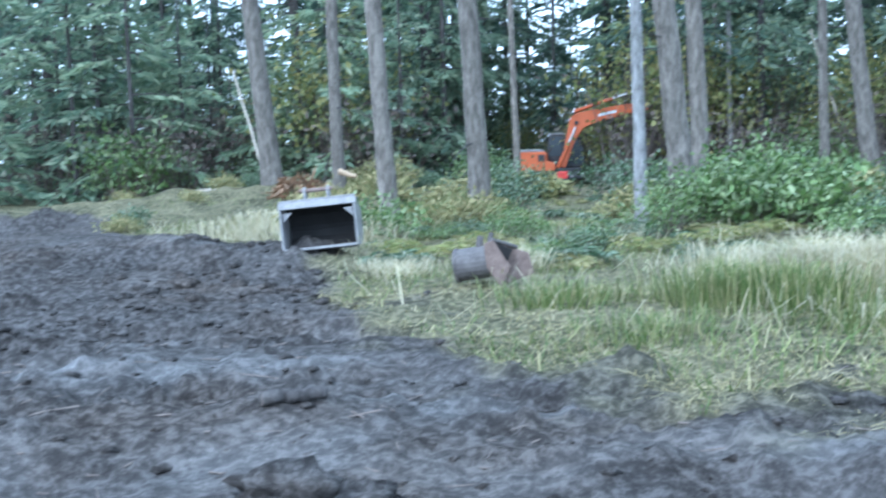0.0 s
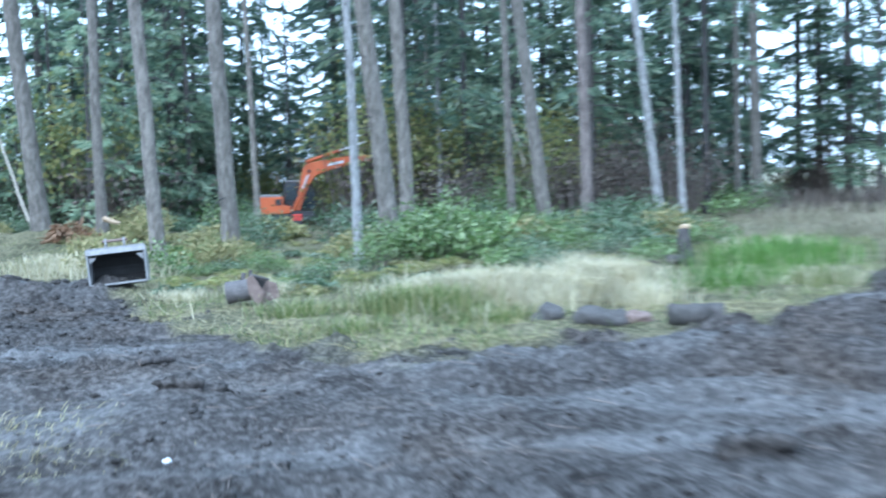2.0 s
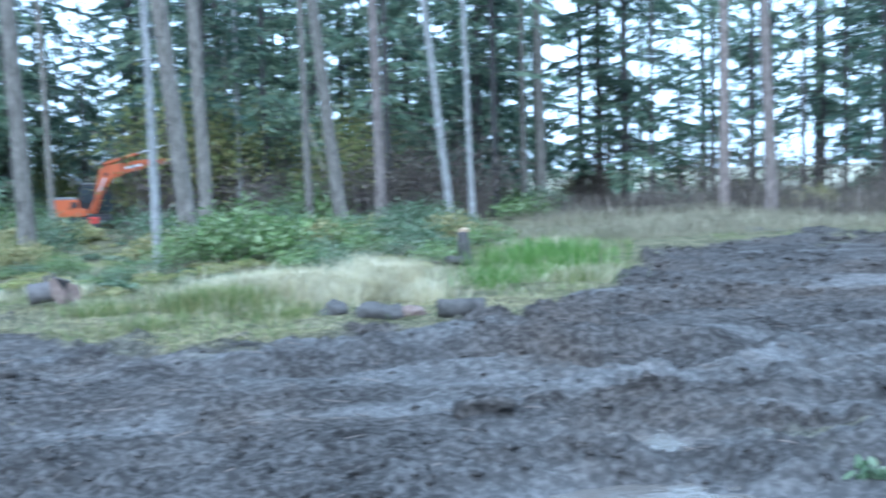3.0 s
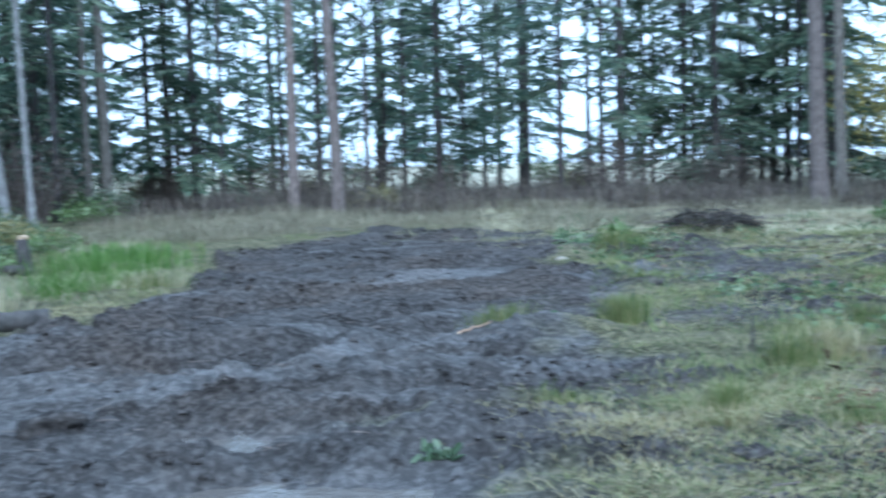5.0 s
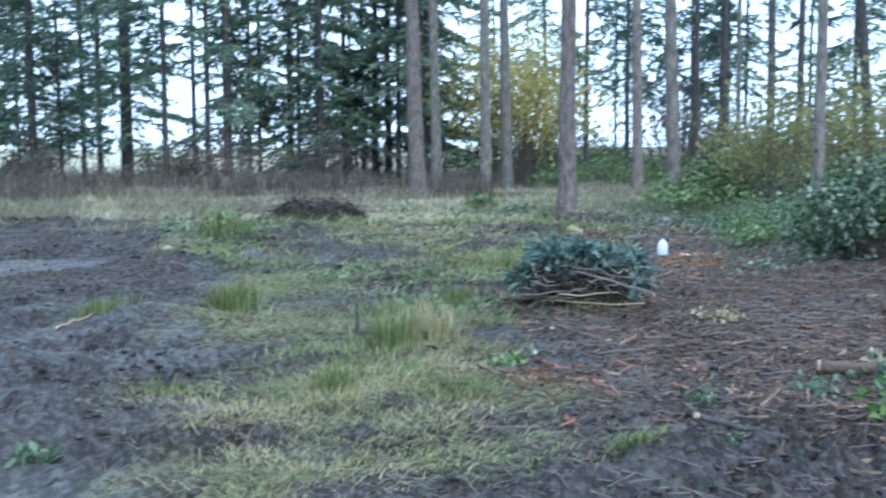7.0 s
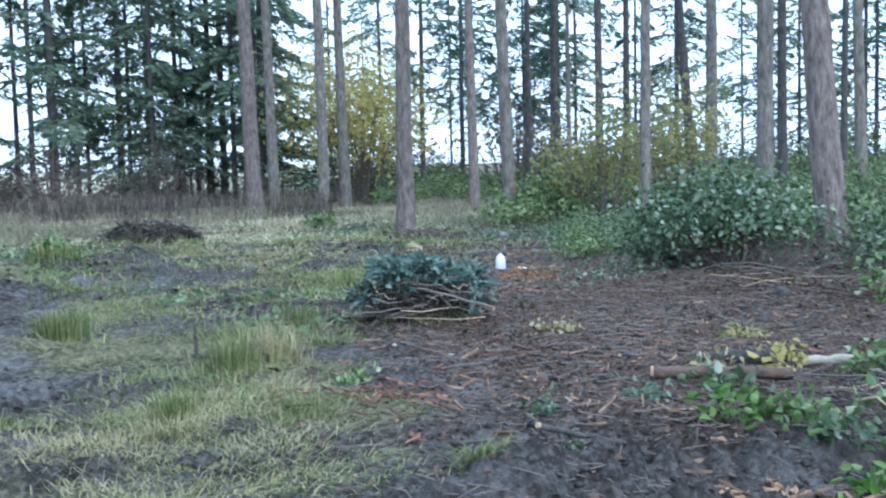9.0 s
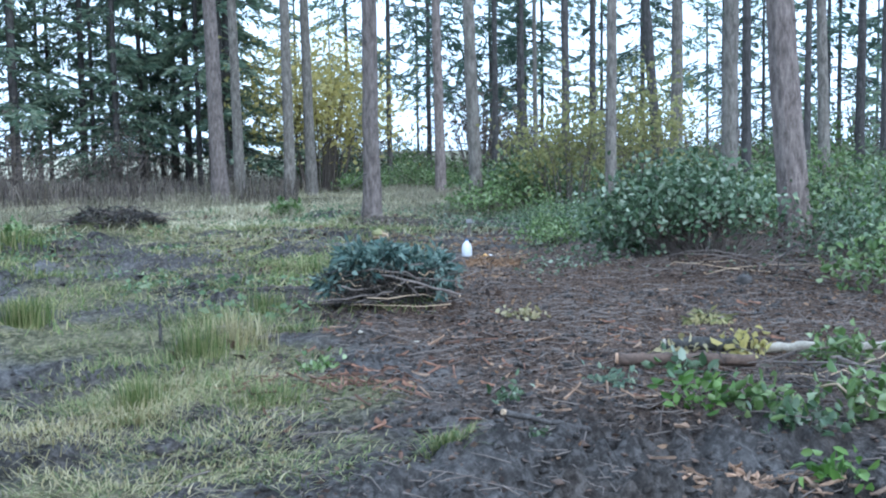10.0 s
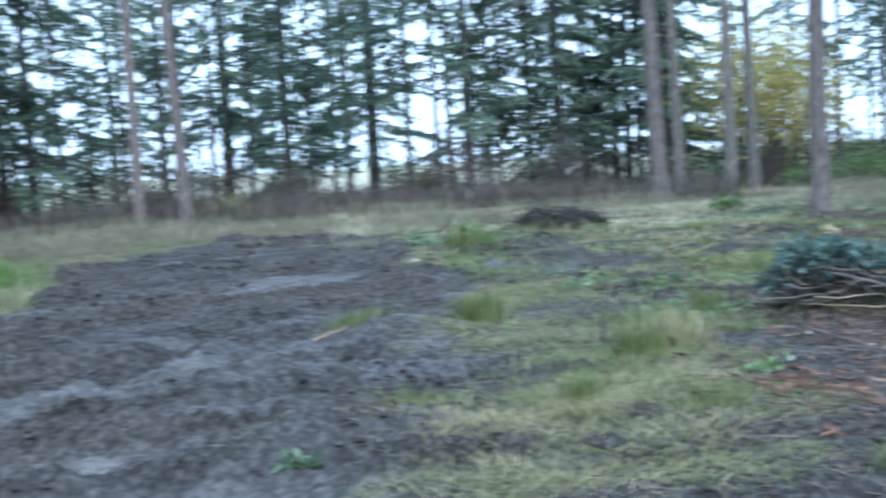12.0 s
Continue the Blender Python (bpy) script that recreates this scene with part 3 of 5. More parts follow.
GREY, WARM = "tall grey-barked fir trunk with dead branch stubs", "tall fir trunk with warm reddish bark"
PALE, FAR = "slender pale grey alder trunk leaning in the wood", "dark far conifer trunk against the sky"
LONE = [
    (-13.1, 31.0, 0.48, -0.08, M_BARK, GREY), (-10.45, 31.0, 0.32, 0.0, M_BARK, GREY), (-7.7, 23.4, 0.31, -0.045, M_BARK, GREY),
    (-4.33, 25.2, 0.4, -0.03, M_BARK, GREY), (-3.17, 40.0, 0.24, -0.02, M_BARK, GREY), (1.78, 23.0, 0.2, -0.012, M_BARK_PALE, PALE),
    (3.43, 24.2, 0.42, -0.09, M_BARK, GREY), (4.3, 28.5, 0.38, -0.035, M_BARK, GREY), (5.94, 44.0, 0.22, 0.0, M_BARK_PALE, PALE),
    (5.4, 47.0, 0.2, 0.0, M_BARK, GREY), (9.4, 36.0, 0.28, -0.01, M_BARK, GREY), (11.1, 34.0, 0.46, -0.1, M_BARK, GREY), (13.1, 32.0, 0.36, -0.015, M_BARK_WARM, WARM),
    (16.7, 38.0, 0.32, -0.1, M_BARK_PALE, PALE), (17.85, 40.0, 0.25, -0.02, M_BARK_PALE, PALE), (20.5, 46.0, 0.3, 0.0, M_BARK, GREY),
    (21.4, 47.0, 0.5, 0.0, M_BARK, GREY), (30.6, 40.5, 0.42, 0.0, M_BARK_WARM, WARM), (32.85, 38.0, 0.44, -0.03, M_BARK_WARM, WARM),
    (57.1, 38.0, 0.62, -0.03, M_BARK_WARM, WARM), (58.1, 43.0, 0.46, -0.02, M_BARK, GREY), (60.6, 40.5, 0.46, -0.01, M_BARK, GREY),
    (61.7, 42.0, 0.46, -0.015, M_BARK, GREY), (64.8, 26.1, 0.44, 0.0, M_BARK_WARM, WARM), (68.4, 40.0, 0.42, -0.01, M_BARK_WARM, WARM),
    (70.3, 28.6, 0.38, -0.03, M_BARK, GREY), (71.2, 52.0, 0.36, 0.0, M_BARK_DARK, FAR), (74.8, 36.0, 0.3, 0.0, M_BARK_DARK, FAR),
    (77.1, 27.0, 0.3, 0.005, M_BARK, GREY), (79.6, 46.0, 0.5, -0.08, M_BARK_DARK, FAR), (80.4, 44.0, 0.58, 0.0, M_BARK, GREY),
    (83.0, 25.5, 0.42, 0.0, M_BARK, GREY), (83.8, 38.0, 0.38, 0.0, M_BARK_DARK, FAR), (86.25, 16.8, 0.47, -0.075, M_BARK_WARM, "big fir with deeply furrowed reddish bark beside brambles"),
    (87.5, 34.0, 0.38, -0.03, M_BARK, GREY), (89.1, 52.0, 0.5, 0.0, M_BARK_DARK, FAR), (90.2, 50.0, 0.4, 0.0, M_BARK_DARK, FAR),
    (86.6, 48.0, 0.35, 0.0, M_BARK_DARK, FAR), (72.6, 50.0, 0.3, 0.0, M_BARK_DARK, FAR), (73.3, 46.0, 0.24, 0.0, M_BARK, GREY), (76.2, 52.0, 0.4, 0.0, M_BARK_DARK, FAR)]
for i, (b, d, w, lx, mat, lab) in enumerate(LONE):
    lone_tree(b, d, w, lx, mat, lab, 100 + i)

# background forest from a few patterns
DENSE = [conifer("dense dark fir with drooping boughs to the ground", 18 + 2 * i, 0.2, 0.6 + 0.5 * i, 3.4 + 0.3 * i, 38, 40 + i, (M_NEEDLE, M_NEEDLE_L)[i % 2], M_BARK_DARK) for i in range(4)]
THIN = [conifer("thin open conifer with sparse drooping boughs", 19 + 2 * i, 0.12, 2.2 + 1.0 * i, 2.7, 19, 60 + i, (M_NEEDLE, M_NEEDLE_L)[i % 2], M_BARK_DARK) for i in range(4)]
YOUNG = [conifer("young pale green hemlock with feathery boughs to the ground", 7.5 + 1.2 * i, 0.09, 0.5, 2.4, 30, 50 + i, (M_HEMLOCK, M_NEEDLE_L, M_HEMLOCK)[i], M_BARK_DARK, leaf=0.34, name="young_hemlock") for i in range(3)]
MAPLE = [shrub("vine_maple", "slender maple with thin yellow-green autumn leaves", "tree", 1.7, 1.5, 5.5 + 0.8 * i, 22, 1700, 0.17, 0.13, (M_MAPLE, M_HEMLOCK)[i], 55 + i, 0.3, "forest trees") for i in range(2)]
rs = np.random.RandomState(11)
for b0, b1, r0, r1, n, kinds in ((-27, -4.6, 40, 48, 20, YOUNG), (-4.6, 0.8, 44, 54, 6, YOUNG), (0.8, 12, 46, 56, 9, YOUNG), (12, 20, 46, 56, 5, YOUNG), (-26, 6, 52, 62, 16, YOUNG), (-20, 14, 42, 49, 13, MAPLE), (51, 59, 50, 58, 3, DENSE), (71, 73, 58, 62, 1, DENSE), (76, 98, 64, 88, 6, THIN), (56, 58.5, 48, 52, 1, DENSE), (32, 40, 50, 62, 3, THIN), (84, 98, 52, 62, 4, YOUNG),
                                 (-27, 21, 48, 62, 40, DENSE), (-28, 22, 66, 84, 27, DENSE), (-24, 20, 42, 48, 9, THIN), (24, 37, 50, 64, 7, THIN), (37, 58, 50, 64, 16, THIN), (24, 60, 66, 85, 10, THIN),
                                 (22.5, 26, 48, 56, 3, DENSE), (28, 45, 56, 72, 4, DENSE), (46, 57, 50, 60, 4, DENSE), (60, 98, 60, 90, 20, THIN), (63, 74, 54, 76, 5, THIN)):
    for i in range(n):
        b = b0 + (b1 - b0) * (i + 0.15 + 0.7 * rs.rand()) / n
        d = r0 + (r1 - r0) * rs.rand()
        low = (0.6 if kinds is YOUNG or kinds is MAPLE else 0.5) if -4.6 < b < 0.8 or -17 < b < -13.5 else 1.0  # young trees where the sky opens
        place(kinds[rs.randint(len(kinds))], at(b, d, -0.05), rs.rand() * 360, low * (0.85 + 0.35 * rs.rand()))
for ob in DENSE + THIN + YOUNG + MAPLE:
    sink(ob)

# ---- undergrowth ----
BRUSH = [shrub("dead_brush", "tangle of dead brown stalks below the trees", "brush", 2.2, 1.4, 2.0 + 0.5 * i, 60, 700, 0.16, 0.06, M_BRUSH, 70 + i, group="far undergrowth") for i in range(3)]
SCRUB = [shrub("green_scrub", "low green scrub under the firs", "bush", 1.5, 1.2, 1.1 + 0.3 * i, 40, 900, 0.13, 0.07, (M_SALAL, M_BRAMBLE, M_SALAL)[i], 80 + i, group="undergrowth") for i in range(3)]
def fern(label, fronds, length, mat, seed):
    """A fountain of arching fronds, each with paired leaflets."""
    rs = np.random.RandomState(seed)
    root = thing("fern_clump", label, "fern", group="ferns")
    st, lv = [], []
    for i in range(fronds):
        an, L, s = rs.rand() * 2 * pi, length * (0.65 + 0.5 * rs.rand()), np.linspace(0, 1, 7)
        rise, out = 0.55 + 0.35 * rs.rand(), 0.5 + 0.4 * rs.rand()
        d, side = np.array([cos(an), sin(an), 0]), np.array([-sin(an), cos(an), 0])
        o = np.array([rs.randn(), rs.randn(), 0]) * 0.12
        p = o + np.outer(s * L * out, d) + np.outer(L * (rise * 1.6 * s - rise * 1.5 * s ** 2), [0, 0, 1])
        st.append(tube(p[::2], 0.006 * (1 - 0.7 * s[::2]), 3, 0, 0, cap=False))
        k = np.repeat(np.linspace(0.14, 0.99, 15), 2)
        sg = np.tile([1, -1], 15)[:, None]
        pos = np.stack([np.interp(k, s, p[:, c]) for c in range(3)], 1)
        wide = L * 0.3 * np.sin(pi * np.clip(k * 0.85 + 0.12, 0, 1))
        lv.append(leaves(pos, side * sg + d * 0.45 + rs.randn(30, 3) * 0.14 + np.array([0, 0, -0.2]), wide, 0.05 * np.ones(30), rs))
    tagged(child("frond_stalks", mesh_from("frond_stalks", *gather(st), M_TWIG), root), kind="stuff")
    child("fronds", mesh_from("fronds", *gather(lv), mat), root)
    return root


FRONDS = [fern("arching yellowed fern on the bank", 16, 1.0, M_FERN, 97), fern("arching green sword fern on the bank", 18, 1.0, M_BRAMBLE, 98), fern("drooping half green fern on the bank", 14, 1.15, M_MAPLE, 99)]
FERNS = [shrub("fern_clump", "clump of fading yellow-green ferns", "fern", 0.9, 0.8, 0.75 + 0.2 * i, 26, 700, 0.22, 0.05, (M_FERN, M_BRAMBLE, M_FERN)[i], 90 + i, group="ferns") for i in range(3)]
for b0, b1, r0, r1, n, kinds, s0, s1 in ((22, 60, 42, 56, 30, BRUSH + FERNS[:1], 0.45, 1.5), (22, 62, 58, 74, 11, FERNS + SCRUB + BRUSH, 1.0, 2.2), (62, 98, 52, 70, 24, SCRUB + BRUSH, 1.2, 2.2), (-24, -5, 38, 52, 18, SCRUB + BRUSH, 0.9, 1.6), (1, 22, 40, 52, 20, SCRUB + BRUSH, 0.9, 1.6), (-12, -4.2, 21, 33, 22, FERNS + SCRUB[:1] + FRONDS, 0.45, 0.8), (-7.5, 0.8, 17.6, 23, 34, FRONDS, 0.32, 0.52), (0.8, 8, 17.8, 22, 14, FRONDS, 0.3, 0.5), (-6.5, 1.5, 18.5, 22, 10, SCRUB, 0.22, 0.34), (-5.5, -3.2, 24, 34, 10, FRONDS + FERNS + SCRUB, 0.45, 0.7), (-3.2, 1.5, 23, 33, 22, FRONDS, 0.26, 0.42), (0.8, 10, 20.5, 26, 14, FRONDS + SCRUB, 0.4, 0.6), (1.0, 19, 24, 36, 44, FERNS + SCRUB + FRONDS, 0.5, 0.85), (9, 16, 18.5, 23, 10, SCRUB + FRONDS, 0.3, 0.5), (70.5, 74, 27, 32, 7, SCRUB, 0.8, 1.2), (74, 79, 19, 25, 9, SCRUB + FRONDS[1:2], 0.25, 0.42), (64, 71, 46, 54, 6, SCRUB, 0.6, 1.0), (72, 98, 32, 48, 26, SCRUB, 0.6, 1.2),
                                         (-20, -8, 24, 34, 12, FERNS, 0.3, 0.5), (60, 72, 50, 58, 8, SCRUB, 0.8, 1.3), (73, 80, 18, 26, 16, SCRUB, 0.3, 0.55), (88.8, 95, 15, 22, 12, SCRUB, 0.6, 1.0), (80, 87, 19, 24, 8, SCRUB, 0.5, 0.8)):
    for i in range(n):
        b = b0 + (b1 - b0) * (i + rs.rand()) / n
        place(kinds[rs.randint(len(kinds))], at(b, r0 + (r1 - r0) * rs.rand(), -0.03), rs.rand() * 360, s0 + (s1 - s0) * rs.rand())
for ob in BRUSH + SCRUB + FERNS + FRONDS:
    sink(ob)


def put(ob, p, turn=0.0):
    ob.location, ob.rotation_euler = p, (0, 0, radians(turn))
    return ob


put(shrub("evergreen_bush", "rounded bright green evergreen bush by the firs", "bush", 1.35, 0.9, 1.15, 70, 2600, 0.12, 0.06, M_SALAL, 201), at(6.4, 21.8), -6)
put(shrub("bramble_bush", "large bramble bush with grey-green leaves and bare stems", "bush", 1.15, 0.9, 1.45, 90, 4000, 0.085, 0.062, M_BRAMBLE, 202, 0.5), at(81.0, 15.3), -82)
put(shrub("bare_thicket", "thicket of thin bare grey stems below the brambles", "bush", 1.5, 0.8, 0.65, 100, 240, 0.06, 0.04, M_LITTER, 207, 0.5), at(82.4, 15.0), -83)
put(shrub("bramble_bush", "lower bramble thicket sloping to the ground", "bush", 1.0, 0.8, 0.75, 60, 1500, 0.1, 0.07, M_BRAMBLE, 203, 0.3), at(79.2, 16.8), -80)
put(shrub("yellowing_bush", "tall thin bush with small olive-yellow leaves", "bush", 1.35, 1.1, 3.6, 24, 1900, 0.13, 0.09, M_OLIVE, 204, 0.35), at(75.0, 28.5), -76)
put(shrub("yellowing_bush", "tall thin bush with small olive-yellow leaves", "bush", 1.2, 1.1, 4.2, 20, 1700, 0.14, 0.1, M_OLIVE, 205, 0.35), at(78.6, 30.0), -79)
put(shrub("yellow_tree", "rounded willow-like tree with yellow autumn leaves", "tree", 2.7, 2.4, 8.2, 40, 5600, 0.24, 0.13, M_YELLOW, 206, 0.35), at(62.3, 50.0), -60)


# ---- grasses ----
def blades(name, label, pts, hgt, width, lean, mat, seed):
    rs = np.random.RandomState(seed)
    n = len(pts)
    an, dn = rs.rand(n) * 2 * pi, rs.rand(n) * 2 * pi
    s = np.stack([np.cos(an), np.sin(an), np.zeros(n)], 1) * (width * (0.6 + 0.8 * rs.rand(n)))[:, None] * 0.5
    d = np.stack([np.cos(dn), np.sin(dn), np.zeros(n)], 1) * (lean * rs.rand(n) * hgt)[:, None]
    up = np.zeros((n, 3))
    up[:, 2] = hgt
    up = up / (1 + 0.4 * lean)
    m = pts + d * 0.4 + up * 0.75
    tip = pts + d + up * (1 - 0.6 * rs.rand(n))[:, None]
    v = np.stack([pts - s, pts + s, m + s * 0.8, m - s * 0.8, tip], 1).reshape(-1, 3)
    o = np.arange(n)[:, None] * 5
    me = mesh_from(name, v, o + np.array([[0, 1, 2, 3]]), o + np.array([[3, 2, 4]]), mat)
    solo(name, me, label, "grass", kind="stuff")


def scatter(n, b0, b1, r0, r1, seed, keep):
    rs = np.random.RandomState(seed)
    b = np.radians(b0 + (b1 - b0) * rs.rand(n))
    r = np.sqrt(r0 ** 2 + (r1 ** 2 - r0 ** 2) * rs.rand(n))
    x, y = r * np.sin(b), r * np.cos(b)
    ok = rs.rand(n) < keep(x, y)
    x, y = x[ok], y[ok]
    return np.stack([x, y, height(x, y) - 0.01], 1)


clump = lambda x, y, k, off: step(-0.05, 0.35, fbm(x * k, y * k, 3, off))
TH = lambda x, y: polar(x, y)[0]
clear = lambda x, y: step(0.3, 0.55, np.hypot(x + 2.98, y - 18.2))  # no blades inside the bucket
p = scatter(150000, -17, 25, 11.5, 25, 301, lambda x, y: clear(x, y) * step(0.7, 1, turf_field(x, y)) * (0.02 + 0.98 * clump(x, y, 0.7, 41) * clump(x, y, 1.7, 42)) * step(12.6, 14.4, np.hypot(x, y)) * np.where(TH(x, y) < -6, 0.8, np.where(TH(x, y) < 3.5, 0.25, 1)) * np.where((TH(x, y) > 15) & (TH(x, y) < 19), 0.15, 1) * step(13.6, 15.4, np.hypot(x, y) + np.where(TH(x, y) > 8, 0, 1.2)))
blades("dry_grass", "tall pale dry grass bent over beside the mud", p, 0.12 + 0.5 * np.random.RandomState(1).rand(len(p)), 0.0075, 1.7, M_PALE, 1)
p = scatter(85000, -18, 26, 10.5, 30, 302, lambda x, y: clear(x, y) * step(0.5, 1, turf_field(x, y)) * (0.08 + 0.92 * clump(x, y, 0.6, 44)))
blades("green_grass", "short green grass at the edge of the mud", p, 0.04 + 0.2 * np.random.RandomState(2).rand(len(p)) ** 1.5, 0.009, 1.6, M_GRASS, 2)
p = scatter(190000, 30, 74, 4.2, 28, 303, lambda x, y: step(0.3, 1, turf_field(x, y)) * (0.05 + 0.95 * clump(x, y, 1.1, 46)))
blades("meadow_grass", "trampled green and straw grass on muddy ground", p, 0.03 + 0.15 * np.random.RandomState(3).rand(len(p)) ** 1.7, 0.005, 2.2, M_GRASS, 3)
p = scatter(125000, 28, 76, 4.2, 28, 304, lambda x, y: step(0.2, 0.9, turf_field(x, y)) * clump(x, y, 0.9, 48))
q = scatter(60000, -16, 25, 10.8, 16, 314, lambda x, y: clear(x, y) * step(0.25, 0.8, turf_field(x, y)) * clump(x, y, 0.9, 58))
blades("edge_straw", "flattened pale straw along the edge of the mud", q, 0.02 + 0.08 * np.random.RandomState(14).rand(len(q)), 0.007, 3.2, M_DRY, 14)
blades("straw_litter", "flattened straw among the grass", p, 0.02 + 0.07 * np.random.RandomState(4).rand(len(p)), 0.0055, 4.0, M_DRY, 4)
p = scatter(100000, 20, 73, 27, 46, 305, lambda x, y: 0.05 + 0.95 * clump(x, y, 0.35, 50))
blades("tall_meadow_grass", "long straw-coloured grass along the wood", p, 0.12 + 0.6 * np.random.RandomState(5).rand(len(p)) ** 1.5, 0.014, 1.4, M_REED, 5)


p = scatter(70000, 53, 71, 12.5, 32, 518, lambda x, y: (0.2 + 0.8 * clump(x, y, 0.6, 97)) * step(72, 66, TH(x, y) + 0.35 * (20 - np.minimum(np.hypot(x, y), 20)) + 3 * fbm(x, y, 3, 98)))
blades("trodden_straw", "pale trodden straw over the muddy meadow", p, 0.03 + 0.1 * np.random.RandomState(28).rand(len(p)), 0.013, 3.0, M_DRY, 28)
p = scatter(46000, 21, 61, 37, 50, 515, lambda x, y: 0.12 + 0.88 * clump(x, y, 0.3, 91))
blades("dead_stalks", "upright brown dead stalks in front of the brush", p, 0.3 + 1.1 * np.random.RandomState(25).rand(len(p)) ** 2, 0.018, 0.55, M_BRUSH, 25)
p = scatter(40000, 21, 64, 34, 47, 516, lambda x, y: clump(x, y, 0.28, 93))
blades("pale_reeds", "tall bleached grass along the edge of the brush", p, 0.25 + 0.7 * np.random.RandomState(26).rand(len(p)) ** 1.6, 0.016, 0.9, M_REED, 26)
p = scatter(40000, 40, 73, 21, 42, 512, lambda x, y: (0.08 + 0.92 * clump(x, y, 0.35, 84)) * np.maximum(turf_field(x, y), 0.35))
blades("pale_meadow_grass", "pale bent straw grass in the far meadow", p, 0.08 + 0.34 * np.random.RandomState(21).rand(len(p)) ** 1.5, 0.016, 1.8, M_PALE, 21)


p = scatter(120000, 46, 68, 11.0, 27, 513, lambda x, y: (0.15 + 0.85 * clump(x, y, 0.55, 88)) * (0.35 + 0.65 * clump(x, y, 2.0, 89)))
blades("weedy_grass", "green grass creeping over the muddy meadow", p, 0.04 + 0.24 * np.random.RandomState(22).rand(len(p)) ** 1.8, 0.013, 1.8, M_GRASS, 22)


def tuft(b, d, h, n, spread, mat, seed, label="upright tuft of green grass in the mud", lean=0.8):
    rs = np.random.RandomState(seed)
    c = at(b, d)
    n, h = (int(n * 1.5), h * 1.1) if d < 13 else (n, h)
    xy = rs.randn(n, 2) * spread * 0.5
    pts = np.stack([xy[:, 0], xy[:, 1], height(c.x + xy[:, 0], c.y + xy[:, 1]) - c.z], 1)
    dn = np.arctan2(xy[:, 1], xy[:, 0]) + rs.randn(n) * 0.7
    hg = h * (0.45 + 0.55 * rs.rand(n))
    s_ = np.stack([-np.sin(dn), np.cos(dn), np.zeros(n)], 1) * (0.0033 if d < 12 else 0.005 if d < 20 else 0.011)
    o = np.stack([np.cos(dn), np.sin(dn), np.zeros(n)], 1) * (lean * rs.rand(n) * hg)[:, None]
    up = np.zeros((n, 3))
    up[:, 2] = hg
    up = up / (1 + 0.4 * max(0, lean - 0.6))
    m, tip = pts + o * 0.4 + up * 0.72, pts + o + up * (1 - min(0.8, 0.4 * lean) * rs.rand(n))[:, None]
    v = np.stack([pts - s_, pts + s_, m + s_ * 0.8, m - s_ * 0.8, tip], 1).reshape(-1, 3)
    k = np.arange(n)[:, None] * 5
    solo("grass_tuft", mesh_from("grass_tuft", v, k + np.array([[0, 1, 2, 3]]), k + np.array([[3, 2, 4]]), mat), label, "grass", c - Vector((0, 0, 0.01)), "grass tufts", "stuff")


